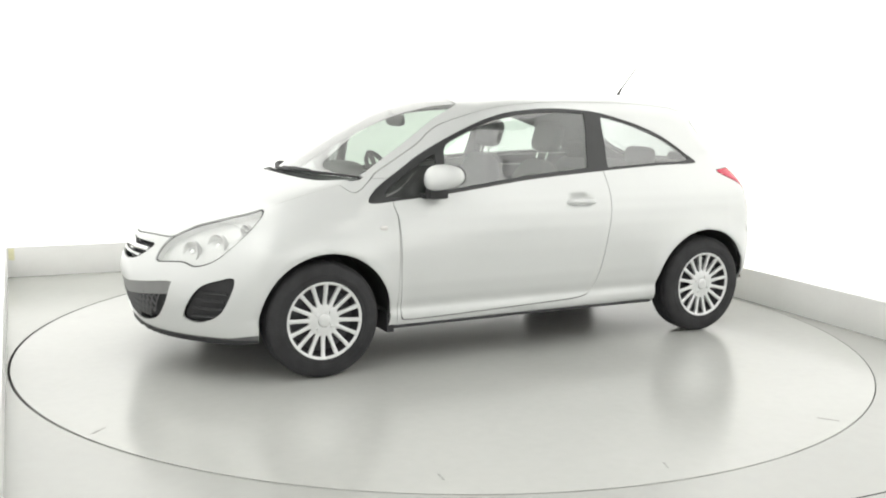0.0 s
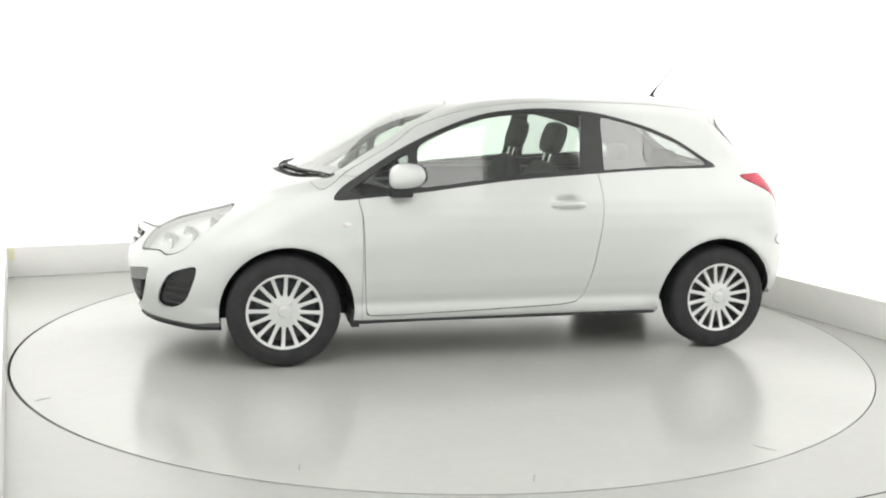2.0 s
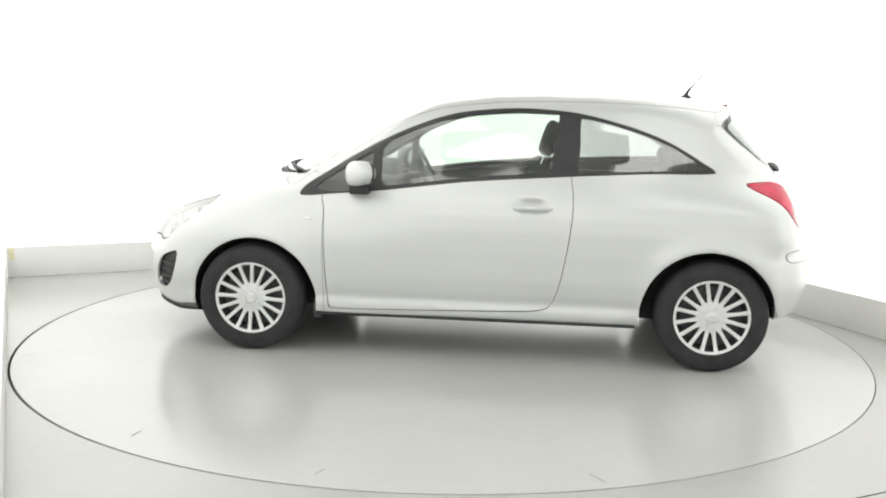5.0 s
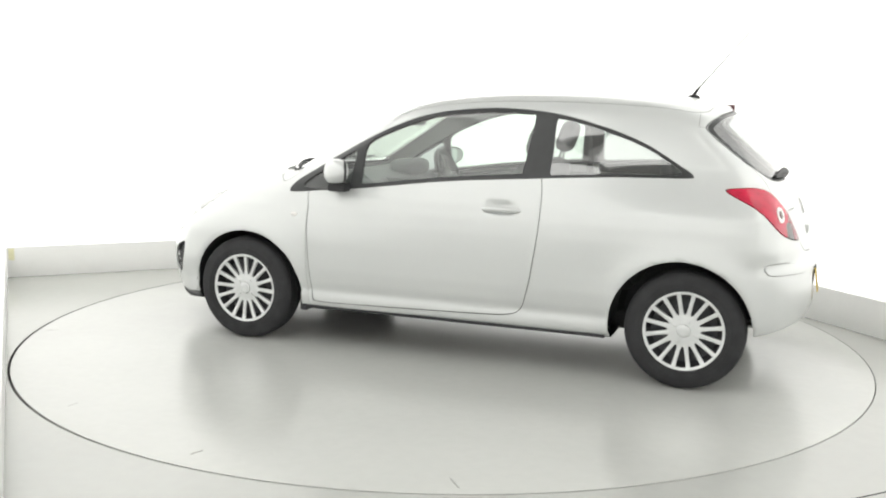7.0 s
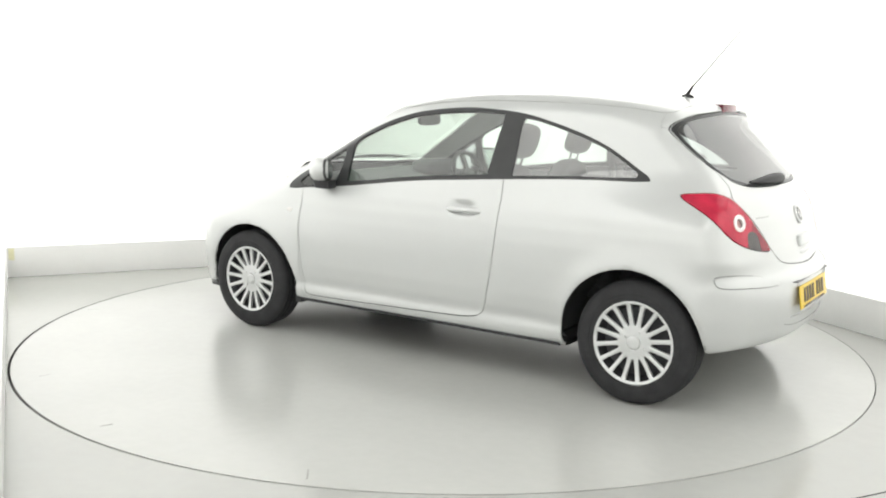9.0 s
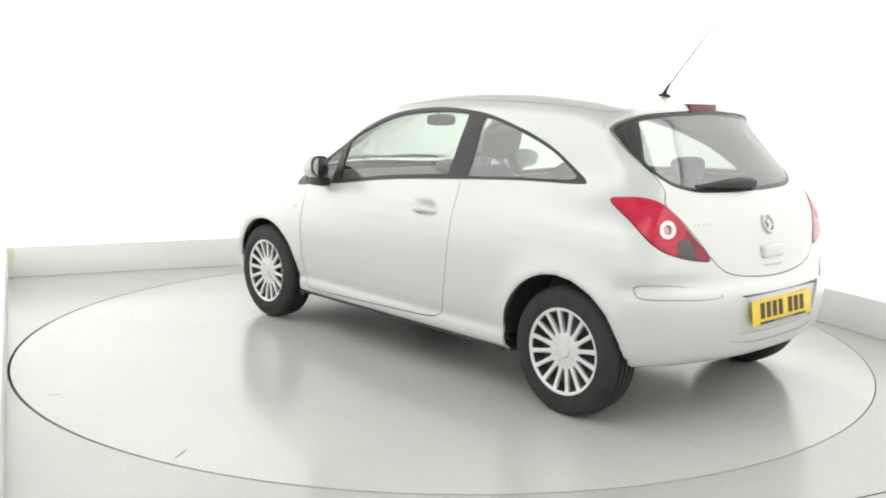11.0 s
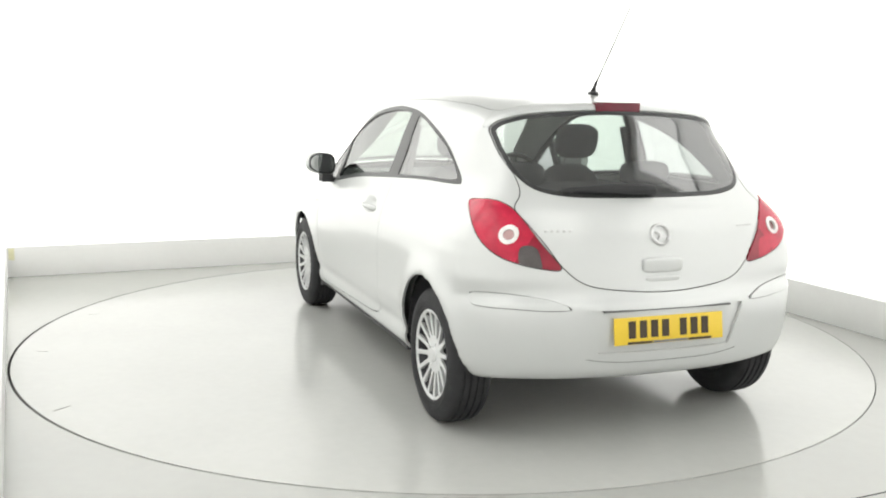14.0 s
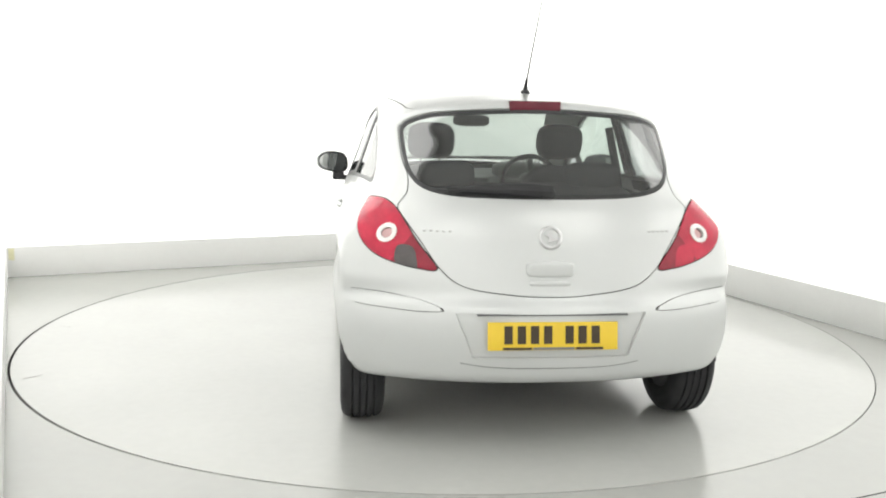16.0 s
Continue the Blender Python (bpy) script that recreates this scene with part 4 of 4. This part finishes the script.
# ---------------------------------------------------------------- wipers, aerial, tailgate fittings
for y0, y1 in ((0.16, -0.52), (0.62, -0.02)):
    bm = bmesh.new()
    pts = []
    for k in range(9):
        y = y0 + (y1 - y0) * k / 8
        x = 1.215 - 0.55 * abs(y) ** 1.8 + 0.012 - 0.03 * k / 8
        pts.append((x, y, surface_z(x, abs(y)) + 0.010))
    tube(bm, pts, [0.004] + [0.008] * 7 + [0.004], 6)
    arm = part("front_wiper", bm, BLACK_PLASTIC, car, "black windscreen wiper")
    bm = bmesh.new()
    p = Vector(pts[4])
    q = Vector(pts[-1])
    tube(bm, [(q.x + 0.02, q.y + 0.06, surface_z(q.x + 0.02, abs(q.y + 0.06)) + 0.002), tuple(q.lerp(p, 0.5) + Vector((0.012, 0, 0.006))), tuple(p + Vector((0.0, 0, 0.006)))], [0.009, 0.008, 0.006], 8)
    part("wiper_arm", bm, BLACK_PLASTIC, arm)

bm = bmesh.new()
az = surface_z(-1.155, 0.0)
blob(bm, (-1.155, 0, az), (0.036, 0.020, 0.016), 0.9, None, 10)
tube(bm, [(-1.15, 0, az), (-1.165, 0, az + 0.03), (-1.185, 0, az + 0.06)], [0.014, 0.009, 0.006], 10)
aerial = part("aerial", bm, BLACK_PLASTIC, car, "black roof aerial with thin rod")
bm = bmesh.new()
tube(bm, [(-1.183, 0, az + 0.055), (-1.448, 0, az + 0.375)], [0.0040, 0.0024], 6)
part("aerial_rod", bm, BLACK_PLASTIC, aerial)

bm = bmesh.new()
bx = surface_x(0.0, 1.398, False)
box(bm, bx - 0.010, bx + 0.05, -0.112, 0.112, 1.374, 1.415)
part("brake_light", bm, BRAKE_LENS, car, "dark red high brake light", 0.004)

# rear wiper at rest along the foot of the glass
bm = bmesh.new()
pts = [(surface_x(abs(y), 1.052, False) - 0.020, y, 1.056 + 0.006 * math.sin((y + 0.03) * 7)) for y in np.linspace(-0.02, 0.40, 10)]
tube(bm, pts, [0.022, 0.026, 0.027, 0.025, 0.022, 0.019, 0.016, 0.013, 0.010, 0.006], 10)
wiper = part("rear_wiper", bm, BLACK_PLASTIC, tailgate_ob, "black rear wiper")
bm = bmesh.new()
blob(bm, (surface_x(0.0, 1.045, False) - 0.012, 0.0, 1.050), (0.022, 0.035, 0.024), 0.7, None, 10)
part("wiper_cap", bm, BLACK_PLASTIC, wiper)

# round badge and lettering bars
bm = bmesh.new()
BADGE_Z = 0.880
gx = surface_x(0.0, BADGE_Z, False)
lean = math.degrees(math.atan2(surface_x(0.0, BADGE_Z + 0.04, False) - surface_x(0.0, BADGE_Z - 0.04, False), 0.08))
m = Matrix.Translation((gx, 0, BADGE_Z)) @ pose(0, 0, 0, 0, 0, 90) @ pose(0, 0, 0, lean, 0, 0)
lathe(bm, [(0.034, 0.0), (0.036, 0.008), (0.043, 0.010), (0.048, 0.006), (0.049, -0.004)], 40, m)
badge = part("rear_badge", bm, BADGE, tailgate_ob, "round chrome badge")
bm = bmesh.new()
prism(bm, [(-0.026, -0.012), (0.016, -0.022), (0.006, -0.002), (0.024, 0.008), (-0.006, 0.024), (-0.002, 0.003)], 0.0, 0.010, m)
part("badge_emblem", bm, BADGE, badge, "", 0.003)
for y0, y1, h in ((0.510, 0.385, 0.0045), (-0.405, -0.505, 0.0045)):
    for k in range(5):
        y = y0 + (y1 - y0) * (k + 0.5) / 5
        x = surface_x(abs(y), 0.90, False)
        bm = bmesh.new()
        box(bm, x - 0.003, x + 0.004, y - 0.0065, y + 0.0065, 0.90 - h, 0.90 + h)
        part("lettering_bar", bm, BADGE, tailgate_ob, "", 0.002)
# opening grip under the badge
bm = bmesh.new()
hx = surface_x(0.0, 0.752, False)
blob(bm, (hx + 0.004, 0.005, 0.760), (0.020, 0.096, 0.031), 0.4, None, 16)
grip = part("tailgate_grip", bm, PAINT, tailgate_ob)
# A grey bar takes the place of the shade under the grip.
bm = bmesh.new()
box(bm, hx - 0.003, hx + 0.02, -0.080, 0.090, 0.714, 0.7265)
part("grip_shade_bar", bm, GREY_PLASTIC, grip, "grey bar standing in for the shade below the grip", 0.003)
bm = bmesh.new()
blob(bm, (surface_x(0.0, 0.704, False) + 0.006, 0.005, 0.703), (0.012, 0.085, 0.010), 0.5, None, 10)
part("grip_lip", bm, PAINT, grip)

# number plate with plain bars
plate_pose = Matrix.Translation((surface_x(0.0, 0.505, False) + 0.008, 0, 0.506)) @ pose(0, 0, 0, 0, 8, 0)
bm = bmesh.new()
box(bm, -0.006, 0.0, -0.26, 0.26, -0.0555, 0.0555)
plate = part("number_plate", bm, PLATE, rear_bumper_ob, "yellow number plate with dark bars", 0.002)
plate.matrix_basis = plate_pose
for k in range(7):
    y = 0.178 - k * 0.0525 - (0.033 if k >= 4 else 0)
    bm = bmesh.new()
    box(bm, -0.0085, -0.006, y - 0.0165, y + 0.0165, -0.030, 0.040)
    part("plate_bar", bm, INK, plate)
for y0, y1, mat in ((0.085, 0.20, INK), (-0.20, -0.09, INK), (-0.085, 0.08, PANEL_GREY)):
    bm = bmesh.new()
    box(bm, -0.0085, -0.006, y0, y1, -0.0535, -0.044)
    part("plate_bar", bm, mat, plate)

# raised rubbing strips on the rear bumper corners
pair("bumper_strip", moved(strip, 0.005), PAINT, rear_bumper_ob, "", 0.014)
# Thin grey line drawn in for the shade along the bumper's lower crease.
bm = bmesh.new()
for y0 in np.linspace(-0.36, 0.33, 24):
    y1 = y0 + 0.03
    tube(bm, [(surface_x(abs(y), 0.372 + 0.02 * (abs(y) / 0.36) ** 4, False) - 0.0015, y, 0.372 + 0.02 * (abs(y) / 0.36) ** 4) for y in (y0, y1)], 0.0014, 5)
part("crease_shade_line", bm, GREY_PLASTIC, rear_bumper_ob)
bm = bmesh.new()
box(bm, surface_x(0, 0.593, False) + 0.004, surface_x(0, 0.593, False) + 0.03, -0.30, 0.30, 0.586, 0.593)
part("plate_lamp_strip", bm, GREY_PLASTIC, rear_bumper_ob)

# ---------------------------------------------------------------- inside the car
def make_front_seat(y):
    bm = bmesh.new()
    blob(bm, (0.12, y, 0.46), (0.27, 0.25, 0.085), 0.45, pose(0, 0, 0, 0, -4, 0), 14)
    seat = part("front_seat", bm, FABRIC, car, "dark fabric front seat")
    lean = Matrix.Translation((-0.13, y, 0.46)) @ pose(0, 0, 0, 0, -18, 0)
    bm = bmesh.new()
    blob(bm, (0, 0, 0.30), (0.075, 0.235, 0.33), 0.5, lean, 16)
    for v in bm.verts:
        k = smooth(0.85, 1.05, v.co.z)
        v.co.y = y + (v.co.y - y) * (1 - 0.25 * k)
    part("backrest", bm, FABRIC, seat)
    bm = bmesh.new()
    blob(bm, (0.0, 0, 0.775), (0.050, 0.125, 0.095), 0.6, lean, 14)
    part("headrest", bm, FABRIC, seat)
    for dy in (-0.05, 0.05):
        bm = bmesh.new()
        tube(bm, [lean @ Vector((0, dy, 0.60)), lean @ Vector((0, dy, 0.72))], 0.007, 8)
        part("headrest_post", bm, CHROME, seat)
    return seat


make_front_seat(0.34)
make_front_seat(-0.355)
bm = bmesh.new()
blob(bm, (-0.72, 0, 0.50), (0.24, 0.60, 0.09), 0.35, None, 14)
bench = part("rear_bench", bm, FABRIC, car, "dark fabric rear bench")
bm = bmesh.new()
blob(bm, (0, 0, 0.30), (0.08, 0.585, 0.31), 0.35, Matrix.Translation((-0.90, 0, 0.46)) @ pose(0, 0, 0, 0, -22, 0), 16)
part("bench_backrest", bm, FABRIC, bench)
for y in (0.34, -0.34):
    bm = bmesh.new()
    blob(bm, (-1.090, y, 1.075), (0.045, 0.13, 0.062), 0.6, None, 12)
    part("rear_headrest", bm, FABRIC, bench)
bm = bmesh.new()
box(bm, -1.56, -1.12, -0.50, 0.50, 0.86, 0.885)
part("parcel_shelf", bm, DASH, car, "dark parcel shelf", 0.008)
bm = bmesh.new()
prism(bm, [(0.62, 0.55), (0.58, 0.80), (0.66, 0.925), (0.80, 0.955), (0.98, 0.955), (1.00, 0.85), (0.84, 0.68), (0.80, 0.55)], -0.66, 0.66)
dash = part("dashboard", bm, DASH, car, "dark grey dashboard", 0.03)
bm = bmesh.new()
box(bm, 0.54, 0.68, -0.13, 0.13, 0.50, 0.93)
part("centre_console", bm, GREY_PLASTIC, dash, "", 0.02)
bm = bmesh.new()
blob(bm, (0.70, -0.355, 0.965), (0.10, 0.18, 0.055), 0.6, None, 12)
part("instrument_hood", bm, DASH, dash)
wheel_tilt = Matrix.Translation((0.42, -0.375, 0.905)) @ pose(0, 0, 0, 0, -66, 0)
bm = bmesh.new()
ring = [wheel_tilt @ Vector((0.18 * math.cos(a), 0.18 * math.sin(a), 0)) for a in np.linspace(0, 2 * math.pi, 41)]
tube(bm, ring, 0.015, 8)
steer = part("steering_wheel", bm, BLACK_PLASTIC, car, "black steering wheel")
bm = bmesh.new()
blob(bm, (0, 0, -0.02), (0.075, 0.075, 0.03), 0.7, wheel_tilt, 12)
for a in (0, 180, 270):
    box(bm, 0.05, 0.175, -0.018, 0.018, -0.02, 0.0, wheel_tilt @ pose(0, 0, 0, 0, 0, a + 90))
part("wheel_boss", bm, GREY_PLASTIC, steer)
bm = bmesh.new()
blob(bm, (0.50, 0.0, 1.285), (0.02, 0.115, 0.036), 0.6, None, 12)
inner = part("rear_view_mirror", bm, BLACK_PLASTIC, car, "black rear-view mirror")
bm = bmesh.new()
tube(bm, [(0.51, 0, 1.30), (0.55, 0, 1.345)], 0.012, 8)
part("mirror_stalk", bm, BLACK_PLASTIC, inner)
for s in (1, -1):
    bm = bmesh.new()
    pts = [(-0.44, (surface_y(-0.44, 1.28) - 0.05) * s, 1.28), (-0.45, (surface_y(-0.45, 1.1) - 0.06) * s, 1.05), (-0.46, 0.70 * s, 0.70)]
    tube(bm, pts, 0.022, 6)
    part("seat_belt", bm, FABRIC, car, "dark seat belt")


# ---------------------------------------------------------------- movement
def motions():
    turn = [(0.0, 207.95), (2.0, 194.00), (4.0, 180.20), (6.0, 166.65), (8.0, 152.95), (10.0, 139.10), (12.0, 125.15), (14.0, 111.05), (16.0, 96.85)]
    spin = pose(-0.24337, -0.18143, 0)
    walk(car, [(t, pose(0, 0, 0, 0, 0, a) @ spin) for t, a in turn])
    walk(turntable, [(t, pose(0, 0, 0, 0, 0, a)) for t, a in turn])


motions()
